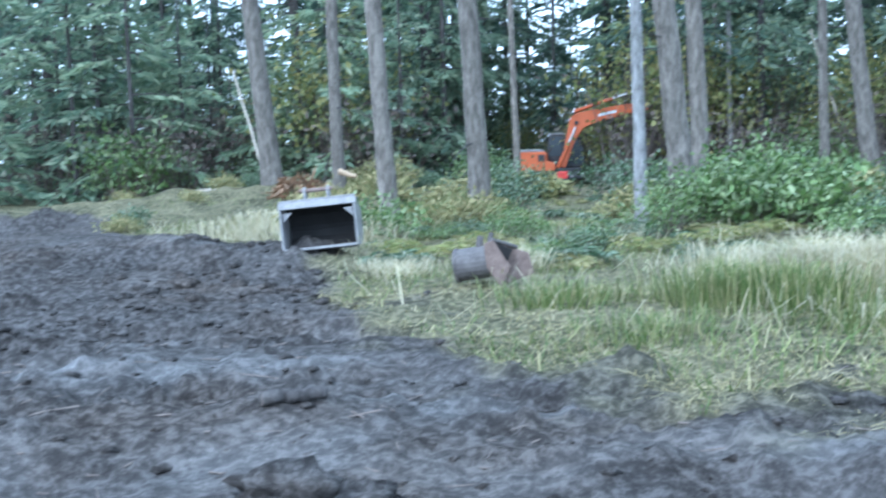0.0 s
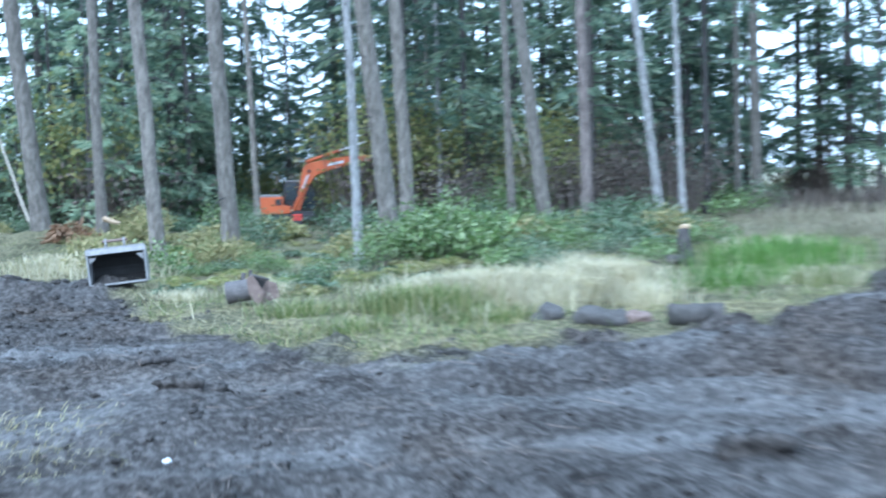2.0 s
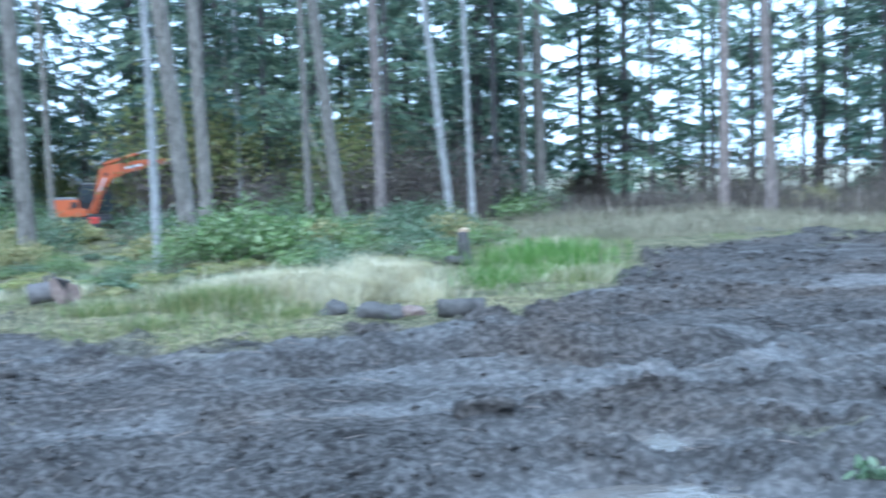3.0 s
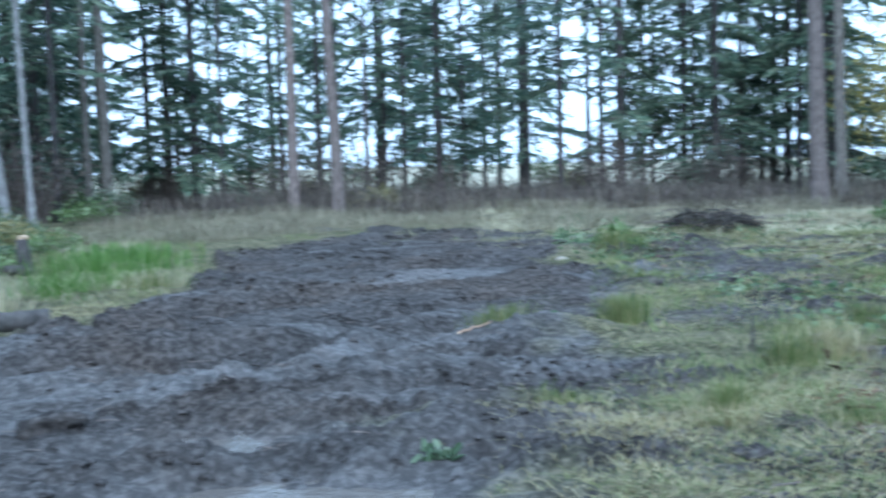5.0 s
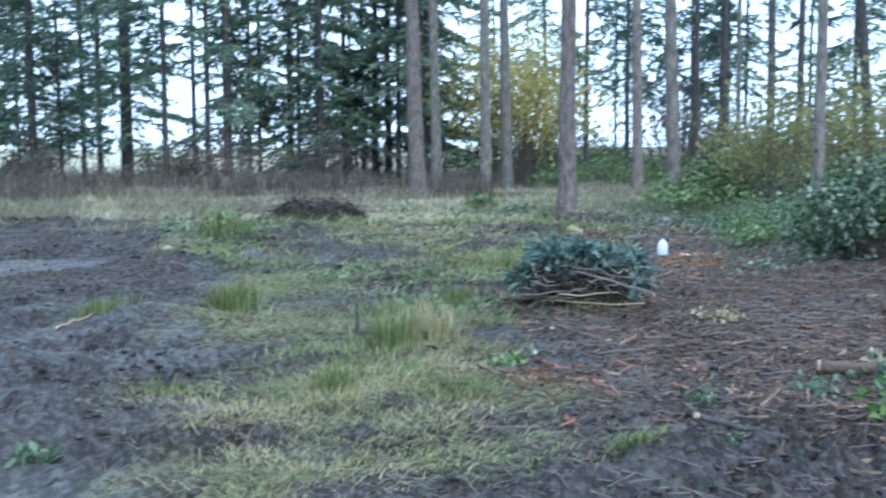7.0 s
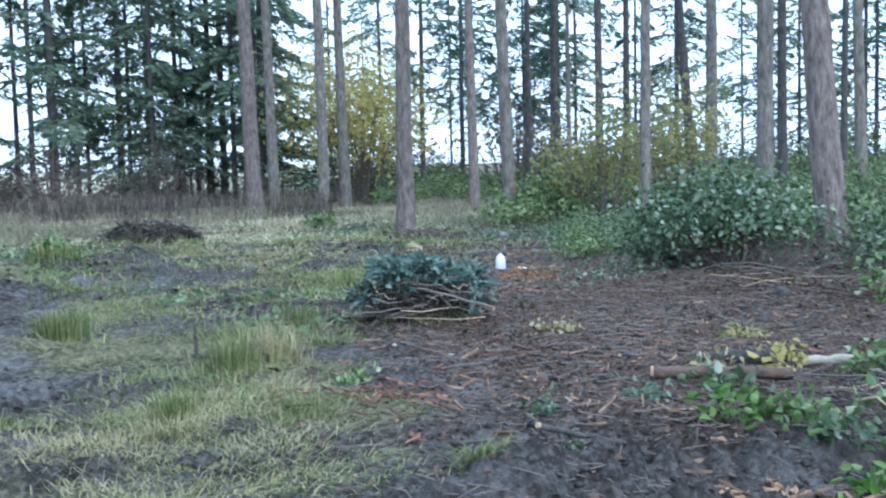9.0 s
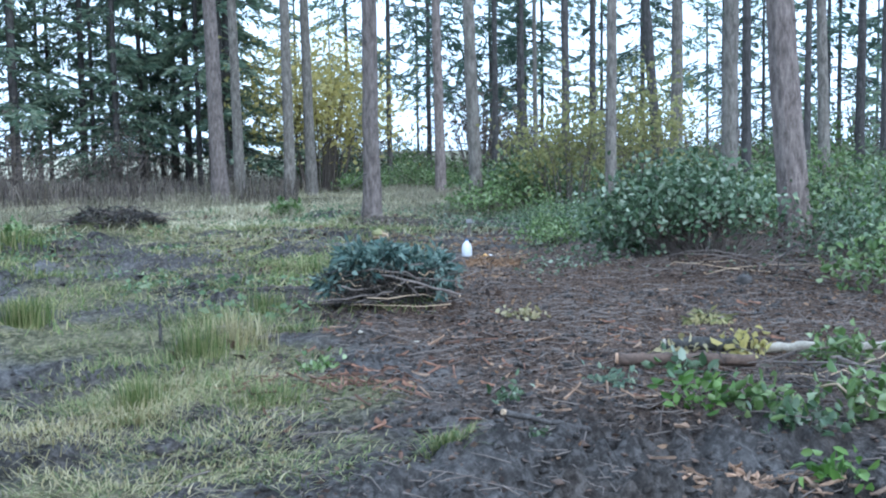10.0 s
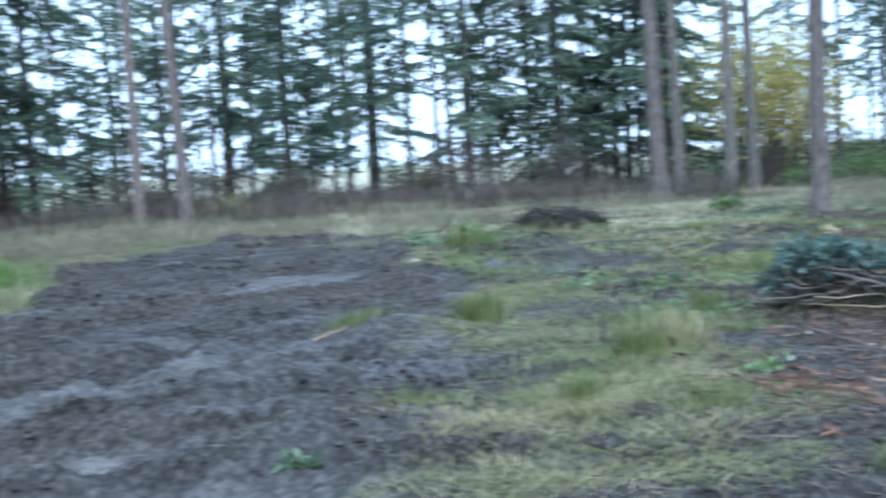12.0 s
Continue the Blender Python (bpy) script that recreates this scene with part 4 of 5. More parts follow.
STRAWY = "pale straw tuft fallen over on the mud"
for i, (b, d, h, n, sp, mat, lab, ln) in enumerate((
        (47.5, 12.0, 0.34, 260, 0.28, M_GRASS, "", 0.5), (41.0, 11.5, 0.26, 220, 0.32, M_GRASS, "", 0.7), (55.6, 9.4, 0.36, 200, 0.26, M_GRASS, "", 0.7), (57.6, 9.9, 0.34, 220, 0.34, M_DRY, STRAWY, 0.9), (54.6, 8.9, 0.2, 260, 0.5, M_GRASS, "", 1.6),
        (52.1, 7.1, 0.2, 260, 0.3, M_DRY, STRAWY, 1.6), (52.6, 7.4, 0.3, 160, 0.14, M_GRASS, "", 0.6), (56.8, 7.2, 0.12, 420, 0.7, M_GRASS, "", 2.4), (68.4, 6.0, 0.17, 120, 0.12, M_GRASS, "", 1.5),
        (59.2, 11.9, 0.3, 200, 0.25, M_GRASS, "", 0.7), (44.4, 8.0, 0.2, 220, 0.25, M_GRASS, "", 0.9), (59.3, 7.6, 0.17, 260, 0.35, M_GRASS, "", 1.2), (47.1, 20.3, 0.35, 260, 0.5, M_GRASS, "", 0.7),
        (61.9, 15.6, 0.3, 260, 0.5, M_GRASS, "", 0.8), (48.5, 6.6, 0.16, 300, 0.5, M_DRY, STRAWY, 1.8), (50.5, 8.8, 0.15, 300, 0.5, M_GRASS, "", 1.6), (46.0, 6.9, 0.13, 260, 0.45, M_DRY, STRAWY, 2.0),
        (20.5, 18.8, 0.6, 700, 1.0, M_BRIGHT, "tall fresh green grass beside the track", 0.5), (22.0, 20.5, 0.6, 700, 1.1, M_BRIGHT, "tall fresh green grass beside the track", 0.5), (19.0, 16.8, 0.4, 400, 0.7, M_BRIGHT, "tall fresh green grass beside the track", 0.7),
        (23.2, 17.2, 0.35, 300, 0.6, M_GRASS, "", 0.7), (5.4, 14.6, 0.45, 1000, 0.6, M_GRASS, "", 0.8), (3.6, 14.9, 0.42, 800, 0.6, M_GRASS, "", 0.9), (6.8, 15.8, 0.62, 1500, 0.42, M_PALE, STRAWY, 1.2), (9.2, 16.2, 0.66, 1500, 0.42, M_PALE, STRAWY, 1.2), (11.4, 15.6, 0.6, 1500, 0.42, M_PALE, STRAWY, 1.3), (13.6, 16.4, 0.7, 1500, 0.42, M_PALE, STRAWY, 1.1), (-3.0, 17.6, 0.4, 500, 0.4, M_PALE, STRAWY, 1.4), (-6.6, 17.2, 0.3, 400, 0.4, M_PALE, STRAWY, 1.5), (-1.2, 15.0, 0.3, 500, 0.5, M_GRASS, "", 1.2), (8.0, 14.0, 0.25, 500, 0.6, M_GRASS, "", 1.2), (1.4, 13.6, 0.22, 300, 0.5, M_GRASS, "", 1.2), (4.2, 17.0, 0.5, 350, 0.4, M_PALE, STRAWY, 1.0), (8.0, 15.5, 0.6, 500, 0.5, M_PALE, STRAWY, 1.0),
        (12.2, 17.0, 0.7, 500, 0.5, M_PALE, STRAWY, 0.8), (15.0, 15.0, 0.45, 400, 0.5, M_PALE, STRAWY, 1.0), (-9.0, 21.5, 0.5, 500, 0.8, M_PALE, STRAWY, 0.9), (-12.0, 24.0, 0.5, 600, 1.1, M_PALE, STRAWY, 0.9), (10.5, 14.8, 0.5, 400, 0.5, M_PALE, STRAWY, 1.0),
        (56.5, 25.5, 0.16, 500, 1.0, M_PALE, STRAWY, 2.5), (59.5, 26.5, 0.16, 500, 1.1, M_PALE, STRAWY, 2.5), (62.0, 27.0, 0.16, 400, 1.0, M_PALE, STRAWY, 2.5), (58.3, 31.0, 0.4, 500, 1.2, M_PALE, STRAWY, 1.0), (50.0, 8.0, 0.12, 500, 0.7, M_DRY, STRAWY, 3.0),
        (54.5, 6.2, 0.12, 500, 0.7, M_GRASS, "", 2.6), (51.0, 5.6, 0.12, 500, 0.8, M_DRY, STRAWY, 2.6), (57.5, 6.4, 0.12, 420, 0.6, M_DRY, STRAWY, 2.6), (60.5, 6.0, 0.1, 300, 0.6, M_GRASS, "", 2.2), (53.4, 7.8, 0.2, 420, 0.5, M_DRY, STRAWY, 2.4), (55.0, 8.3, 0.2, 420, 0.5, M_GRASS, "", 2.2), (50.6, 7.4, 0.2, 380, 0.5, M_GRASS, "", 2.4), (57.4, 8.6, 0.18, 380, 0.5, M_DRY, STRAWY, 2.2), (60.0, 10.6, 0.2, 300, 0.5, M_GRASS, "", 1.8), (56.6, 11.4, 0.22, 360, 0.6, M_GRASS, "", 1.4), (-14.0, 8.8, 0.12, 400, 0.8, M_DRY, STRAWY, 2.6))):
    tuft(b, d, h, n, sp, mat, 700 + i, lab or "upright tuft of green grass in the mud", ln)


# ---- machines and buckets ----
def box(sx, sy, sz, loc=(0, 0, 0), bevel=0.02, rot=(0, 0, 0)):
    bm = bmesh.new()
    bmesh.ops.create_cube(bm, size=1, matrix=pose(*loc, *rot) @ Matrix.Diagonal((sx, sy, sz, 1)))
    if bevel:
        bmesh.ops.bevel(bm, geom=bm.edges[:], offset=bevel, segments=2, affect="EDGES", profile=0.6)
    return bm


def prism(points, y0, y1, bevel=0.015):
    """An outline in x and z, drawn out from y0 to y1."""
    bm = bmesh.new()
    f = bm.faces.new([bm.verts.new((x, y0, z)) for x, z in points])
    e = bmesh.ops.extrude_face_region(bm, geom=[f])
    bmesh.ops.translate(bm, verts=[v for v in e["geom"] if isinstance(v, bmesh.types.BMVert)], vec=(0, y1 - y0, 0))
    bmesh.ops.recalc_face_normals(bm, faces=bm.faces[:])
    if bevel:
        bmesh.ops.bevel(bm, geom=bm.edges[:], offset=bevel, segments=2, affect="EDGES", profile=0.6)
    return bm


def rod(a, b, r, sides=14):
    a, b = Vector(a), Vector(b)
    bm = bmesh.new()
    m = Matrix.Translation((a + b) / 2) @ (b - a).to_track_quat("Z", "Y").to_matrix().to_4x4()
    bmesh.ops.create_cone(bm, cap_ends=True, segments=sides, radius1=r, radius2=r, depth=(b - a).length, matrix=m)
    return bm


def build_excavator():
    p = at(-1.73, 43.0)
    ex = thing("excavator", "orange tracked excavator parked among the trees, boom raised", "excavator", (p.x, p.y, 0.2), turn=1.73)
    ex.scale = (1.1, 1.1, 1.1)
    part("counterweight", prism([(-0.95, 0.26), (-0.99, 0.42), (-0.97, 0.74), (-0.9, 0.8), (-0.16, 0.8), (-0.12, 0.74), (-0.12, 0.52), (0.12, 0.46), (0.12, 0.24), (-0.8, 0.22)], -0.62, 0.62, 0.03), M_ORANGE, ex)
    part("engine_cover", prism([(-0.93, 0.805), (-0.9, 0.88), (-0.24, 0.87), (-0.16, 0.805)], -0.58, 0.58, 0.02), M_STEEL, ex)
    part("vent_panel", box(0.2, 0.02, 0.2, (-0.28, -0.63, 0.62), 0.005), M_BLACK, ex)
    part("platform", box(1.1, 1.1, 0.12, (0.35, 0, 0.24), 0.02), M_BLACK, ex)
    cab = part("cab", prism([(-0.12, 0.3), (-0.1, 1.2), (0.0, 1.3), (0.72, 1.3), (0.9, 1.18), (1.02, 0.8), (1.02, 0.42), (0.92, 0.3)], 0.08, 0.72, 0.05), M_BLACK, ex, "dark cab")
    part("side_window", prism([(-0.03, 0.66), (-0.02, 1.14), (0.06, 1.22), (0.32, 1.22), (0.32, 0.66)], 0.062, 0.074, 0), M_GLASS, cab)
    part("door_window", prism([(0.4, 0.4), (0.4, 1.22), (0.7, 1.22), (0.82, 1.12), (0.94, 0.8), (0.94, 0.46), (0.88, 0.4)], 0.062, 0.074, 0), M_GLASS, cab)
    part("roof_rim", prism([(-0.1, 1.3), (-0.06, 1.34), (0.72, 1.34), (0.78, 1.3)], 0.06, 0.74, 0.01), M_STEEL, cab)
    boom = part("boom", prism([(0.28, 0.34), (0.42, 0.3), (0.62, 0.86), (0.78, 1.2), (0.98, 1.46), (1.3, 1.6), (2.45, 1.87), (2.86, 1.92), (2.9, 2.08), (2.4, 2.14), (1.2, 1.98), (0.72, 1.9), (0.58, 1.74), (0.42, 1.0)], -0.2, 0.02, 0.02), M_ORANGE, ex)
    part("decal", prism([(1.42, 1.78), (1.44, 1.86), (1.95, 1.96), (1.95, 1.88)], -0.206, -0.202, 0), M_WHITE, boom, "plain white marking")
    part("pivot", rod((0.78, -0.23, 1.62), (0.78, 0.05, 1.62), 0.06), M_BLACK, boom)
    part("arm_cylinder", rod((0.72, -0.09, 1.96), (1.85, -0.09, 2.3), 0.05), M_ORANGE, ex)
    part("cylinder_rod", rod((1.8, -0.09, 2.285), (2.75, -0.09, 2.575), 0.028), M_CHROME, ex)
    part("boom_cylinder", rod((0.2, -0.25, 0.3), (0.55, -0.25, 1.05), 0.055), M_ORANGE, ex)
    part("lift_rod", rod((0.54, -0.25, 1.03), (0.74, -0.25, 1.5), 0.03), M_CHROME, ex)
    for y in (-0.52, 0.52):
        tr = part("track", prism([(-0.85, -0.02), (-0.98, 0.08), (-0.9, 0.2), (0.9, 0.2), (0.98, 0.08), (0.85, -0.02)], y - 0.14, y + 0.14, 0.04), M_BLACK, ex)
        for k in range(4):
            part("roller", rod((-0.6 + 0.4 * k, y - 0.16, 0.06), (-0.6 + 0.4 * k, y + 0.16, 0.06), 0.05), M_STEEL, tr)


build_excavator()
p = at(-1.25, 42.0)
can = thing("fuel_can", "small red plastic fuel can beside the excavator", "fuel can", (p.x, p.y, p.z), turn=1.2)
part("can_body", box(0.34, 0.2, 0.24, (0, 0, 0.3), 0.04), M_RED, can)
part("can_base", box(0.4, 0.3, 0.2, (0, 0, 0.09), 0.03), M_BLACK, can)
part("spout", rod((0.1, 0, 0.4), (0.17, 0, 0.5), 0.03), M_BLACK, can)


def shell(profile, half, thick):
    """A bent sheet: a profile in y and z, drawn out across x, with thickness."""
    prof = np.asarray(profile, float)
    tan = np.gradient(prof, axis=0)
    nor = np.stack([-tan[:, 1], tan[:, 0]], 1)
    nor /= np.linalg.norm(nor, axis=1)[:, None]
    inner = prof + nor * thick
    bm = bmesh.new()
    rows = [[bm.verts.new((x, y, z)) for y, z in pr] for pr in (prof, inner) for x in (-half, half)]
    n = len(prof)
    for i in range(n - 1):
        for a, b in ((0, 1), (3, 2), (2, 0), (1, 3)):
            bm.faces.new((rows[a][i], rows[b][i], rows[b][i + 1], rows[a][i + 1]))
    for i in (0, n - 1):
        bm.faces.new((rows[0][i], rows[1][i], rows[3][i], rows[2][i]))
    bmesh.ops.recalc_face_normals(bm, faces=bm.faces[:])
    return bm


def build_wide_bucket():
    p = at(-9.35, 18.3)
    bk = thing("digger_bucket", "wide grey steel excavator bucket lying with its dark mouth open", "bucket", (p.x, p.y, p.z + 0.07), turn=9.3)
    bk.rotation_euler = (radians(-4), radians(-4.5), radians(9.3 - 4))
    prof = [(0.0, 0.0), (0.12, -0.02), (0.3, 0.02), (0.42, 0.13), (0.46, 0.27), (0.4, 0.4), (0.28, 0.47), (0.1, 0.5)]
    # shell and rib below take the near-black colour that stands for interior shade
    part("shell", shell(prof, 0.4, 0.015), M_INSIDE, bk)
    for x in (-0.41, 0.41):
        part("side_plate", prism([(0, 0), (0.3, 0.0), (0.44, 0.13), (0.48, 0.27), (0.4, 0.42), (0.1, 0.52), (0.0, 0.5)], -0.014, 0.014, 0.004), M_STEEL, bk).matrix_local = pose(x, 0, 0, 0, 0, 90)
        part("side_cutter", box(0.026, 0.05, 0.44, (x, -0.01, 0.23), 0.008), M_STEEL, bk)
    part("top_plate", box(0.86, 0.03, 0.08, (0, 0.0, 0.495), 0.008, (-12, 0, 0)), M_STEEL, bk, "pale worn steel plate")
    part("top_skin", box(0.84, 0.26, 0.02, (0, 0.14, 0.53), 0.006, (-8, 0, 0)), M_STEEL, bk)
    part("cutting_edge", box(0.84, 0.06, 0.03, (0, -0.02, 0.01), 0.008), M_STEEL, bk)
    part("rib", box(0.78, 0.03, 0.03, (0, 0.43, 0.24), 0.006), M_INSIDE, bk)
    for x in (-0.13, 0.13):
        part("corner_gusset", prism([(0, 0), (0.1, 0), (0, 0.1)], -0.01, 0.01, 0.002), M_STEEL, bk).matrix_local = pose(x * 2.95, 0.02, 0.42, 0, 180 if x > 0 else 90, 0)
        part("hanger", prism([(-0.03, 0.0), (0.18, 0.0), (0.12, 0.16), (0.02, 0.17), (-0.03, 0.08)], -0.012, 0.012, 0.004), M_STEEL, bk).matrix_local = pose(x, 0.04, 0.52, 0, 0, 90)
    part("pin", rod((-0.18, 0.06, 0.645), (0.18, 0.06, 0.645), 0.022), M_RUST, bk)


build_wide_bucket()


def build_narrow_bucket():
    p = at(-3.2, 15.8)
    bk = thing("narrow_bucket", "narrow rusted digging bucket tipped on its side in grass", "bucket", (p.x, p.y, p.z + 0.1), turn=3.2)
    part("rolled_back", rod((-0.3, 0.0, 0.1), (-0.02, -0.06, 0.14), 0.14, 22), M_OLDSTEEL, bk, smooth=False)
    part("rim", rod((-0.325, 0.005, 0.097), (-0.3, 0.0, 0.1), 0.15, 22), M_OLDSTEEL, bk)
    part("side_plate", prism([(-0.08, 0.3), (0.0, 0.33), (0.14, 0.1), (0.06, -0.08), (-0.06, 0.1)], -0.2, -0.18, 0.004), M_RUST, bk, "rust-brown side plate")
    part("far_plate", prism([(0.06, 0.28), (0.3, 0.2), (0.34, 0.02), (0.1, -0.06)], -0.04, -0.02, 0.004), M_RUST, bk)
    # flat near-black panel painted as the shade in the opening
    part("mouth", prism([(0.0, 0.31), (0.16, 0.24), (0.1, 0.1), (0.02, 0.2)], -0.13, -0.12, 0), M_INSIDE, bk)
    part("top_edge", rod((-0.02, -0.15, 0.33), (0.2, -0.03, 0.25), 0.018), M_OLDSTEEL, bk)
    part("hanger", box(0.06, 0.03, 0.12, (-0.12, -0.05, 0.3), 0.02, (0, 10, 0)), M_OLDSTEEL, bk)
    part("hanger", box(0.05, 0.03, 0.1, (-0.03, 0.06, 0.33), 0.02, (0, 10, 0)), M_OLDSTEEL, bk)


build_narrow_bucket()


# ---- stones, stumps, logs ----
def lump(rx, ry, rz, seed, rough=0.3, sub=2):
    bm = bmesh.new()
    bmesh.ops.create_icosphere(bm, subdivisions=sub, radius=1)
    o = Vector((seed * 3.1, seed * 1.7, seed * 0.9))
    for v in bm.verts:
        k = 1 + rough * (noise.noise(v.co * 1.3 + o) + 0.5 * noise.noise(v.co * 3.1 + o))
        v.co = Vector((v.co.x * rx * k, v.co.y * ry * k, max(v.co.z, -0.5) * rz * k))
    return bm


def stone(name, label, b, d, rx, ry, rz, mat, seed, turn=0, sub=3):
    bm = lump(rx, ry, rz, seed, 0.8 if name == "mud_clod" else 0.55, sub)
    me = bpy.data.meshes.new(name)
    bm.to_mesh(me)
    bm.free()
    me.materials.append(mat)
    for f in me.polygons:
        f.use_smooth = True
    return solo(name, me, label, name.replace("_", " "), at(b, d, rz * 0.12), "stones and lumps", rot=(0, 0, turn - b))


stone("field_stone", "dark rounded stone in the grass by the track", 10.54, 13.7, 0.17, 0.14, 0.15, M_STONE, 1)
stone("field_stone", "low grey stone half sunk in straw", 13.0, 13.3, 0.26, 0.16, 0.15, M_STONE, 2)
stone("field_stone", "small dark stone beside a larger one", 14.6, 13.3, 0.13, 0.1, 0.09, M_RUST, 3)
stone("mud_clod", "black clod of mud on the track", 20.92, 11.4, 0.09, 0.08, 0.1, M_GROUND, 4, sub=2)
stone("field_stone", "grey rounded stone under bare stems", 83.7, 13.2, 0.1, 0.09, 0.09, M_STONE, 5)
stone("white_stone", "small pale stone on dark soil", 66.91, 9.8, 0.035, 0.03, 0.035, M_PALELOG, 6, sub=2)
stone("white_stone", "tiny pale stone on dark soil", 64.04, 10.0, 0.022, 0.02, 0.022, M_PALELOG, 7, sub=2)
stone("white_stone", "white chip of stone on the mud", -6.65, 8.6, 0.03, 0.02, 0.02, M_WHITE, 8, sub=2)
stone("white_stone", "pale chip lying on the churned track", 44.3, 19.2, 0.1, 0.06, 0.06, M_PALELOG, 9, sub=2)
stone("mud_clod", "dark upturned sod in the mud", -5.0, 9.9, 0.17, 0.1, 0.07, M_GROUND, 11)
stone("mud_clod", "dark upturned sod in the mud", -6.3, 9.8, 0.16, 0.1, 0.08, M_GROUND, 12)
stone("mud_clod", "dark upturned sod in the mud", 18.2, 7.6, 0.22, 0.12, 0.08, M_GROUND, 13)
stone("mud_clod", "dark root clump torn from the grass", 53.7, 6.4, 0.12, 0.09, 0.07, M_GROUND, 14)
stone("mud_clod", "dark root clump in the far grass", 53.4, 25.0, 0.35, 0.2, 0.16, M_GROUND, 15)


def log(name, label, a, b, r0, r1, mat, end, seed, sides=14, category="log"):
    a, b = Vector(a), Vector(b)
    lg = thing(name, label, category, a)
    s = np.linspace(0, 1, 12)[:, None]
    path = s * np.array(b - a) + np.random.RandomState(seed).randn(12, 3) * 0.006
    v, q, t = tube(path, r0 + (r1 - r0) * s[:, 0], sides, 0.12, seed)
    child("bark", mesh_from("bark", v, q, t, mat, smooth=True), lg)
    d = (b - a).normalized()
    part("cut_end", rod(-d * 0.012, d * 0.01, r0 * 0.93), end, lg, "pale sawn end")
    return lg


def lay(b0, d0, b1, d1, r):
    """Both ends of a log that rests on the highest ground under it."""
    a, b = at(b0, d0), at(b1, d1)
    top = max(float(height(a.x + (b.x - a.x) * k, a.y + (b.y - a.y) * k)) - (a.z + (b.z - a.z) * k) for k in np.linspace(0.1, 0.9, 9))
    up = Vector((0, 0, r * 0.75 + max(0, top) * 0.6))
    return a + up, b + up


log("log", "brown log with a torn pale end on dark soil", *lay(77.4, 8.45, 84.3, 8.55, 0.055), 0.05, 0.045, M_LOG, M_CHIP, 1)
log("log", "dark log with a pale sawn end behind a branch", *lay(79.8, 9.15, 84.5, 9.3, 0.06), 0.055, 0.05, M_BARK_DARK, M_PALELOG, 2)
log("log", "weathered pale log half hidden by leaves", *lay(84.6, 9.25, 87.4, 9.4, 0.045), 0.04, 0.04, M_PALELOG, M_CUT, 3)
log("log", "weathered pale log half hidden by leaves", *lay(89.2, 9.5, 92.0, 9.6, 0.045), 0.04, 0.04, M_PALELOG, M_CUT, 4)
log("log", "short dark weathered log at the edge of the mud", *lay(15.9, 12.9, 18.4, 12.9, 0.14), 0.11, 0.12, M_BARK_DARK, M_BARK_DARK, 5)
log("log", "thin dark stick lying on the mud", *lay(-8.0, 11.3, -6.6, 11.4, 0.035), 0.035, 0.03, M_BARK_DARK, M_TWIG, 6)
log("log", "fallen pale pole in the far grass", *lay(-18.0, 34.0, -15.2, 33.0, 0.07), 0.07, 0.06, M_PALELOG, M_CUT, 7)
log("log", "leaning broken dark trunk in the wood", at(-9.0, 43.0, 1.6), at(-7.6, 42.5, 0.1), 0.12, 0.16, M_BARK_DARK, M_CUT, 8)
log("log", "dark fallen trunk along the far brush", at(50.5, 44, 0.25), at(56.0, 44, 0.3), 0.14, 0.12, M_BARK_DARK, M_TWIG, 10)
log("stump", "weathered upright stump with a pale broken top", at(17.4, 20.6, -0.1), at(17.3, 20.6, 0.62), 0.15, 0.1, M_BARK_DARK, M_BARK_DARK, 11, 16, "stump")
part("broken_top", lump(0.1, 0.09, 0.07, 21, 0.5), M_CUT, bpy.data.objects["stump"], "pale splintered top").location = (0, 0, 0.74)
log("log", "fallen dark branch beside the stump", at(15.6, 20.8, 0.1), at(17.2, 20.3, 0.12), 0.08, 0.07, M_BARK_DARK, M_CUT, 12)
log("log", "yellow bent stick on the mud", *lay(38.9, 10.9, 40.6, 11.1, 0.02), 0.014, 0.009, M_CHIP, M_CUT, 13, 8, "stick")
log("log", "grey stick between two pale stones", *lay(64.4, 10.05, 66.7, 9.8, 0.015), 0.009, 0.006, M_TWIG, M_TWIG, 14, 8, "stick")
log("log", "upright dead stalk in the grass", at(53.9, 10.0, -0.05), at(53.8, 10.0, 0.3), 0.02, 0.008, M_BARK_DARK, M_TWIG, 15, 8, "stick")
log("log", "brown stick on wet soil", *lay(71.5, 6.1, 76.0, 6.4, 0.02), 0.018, 0.015, M_BARK_DARK, M_CUT, 16, 8, "stick")
log("log", "white splintered wood scrap in the undergrowth", at(-10.3, 30.0, 0.5), at(-9.6, 30.0, 0.38), 0.07, 0.04, M_CUT, M_CUT, 17, 8, "wood")
log("log", "pale dead pole in the wood", at(-15.0, 36.0, 3.4), at(-13.6, 34.0, 0.2), 0.03, 0.05, M_PALELOG, M_TWIG, 18, 8, "pole")
log("log", "leaning dead pole among dark trunks", at(9.2, 43.0, 4.6), at(10.2, 42.0, 1.9), 0.03, 0.05, M_PALELOG, M_TWIG, 19, 8, "pole")
log("log", "slanting dead branch at the far brush", at(45.0, 43.0, 0.1), at(46.3, 43.5, 0.85), 0.05, 0.02, M_TWIG, M_TWIG, 20, 8, "branch")


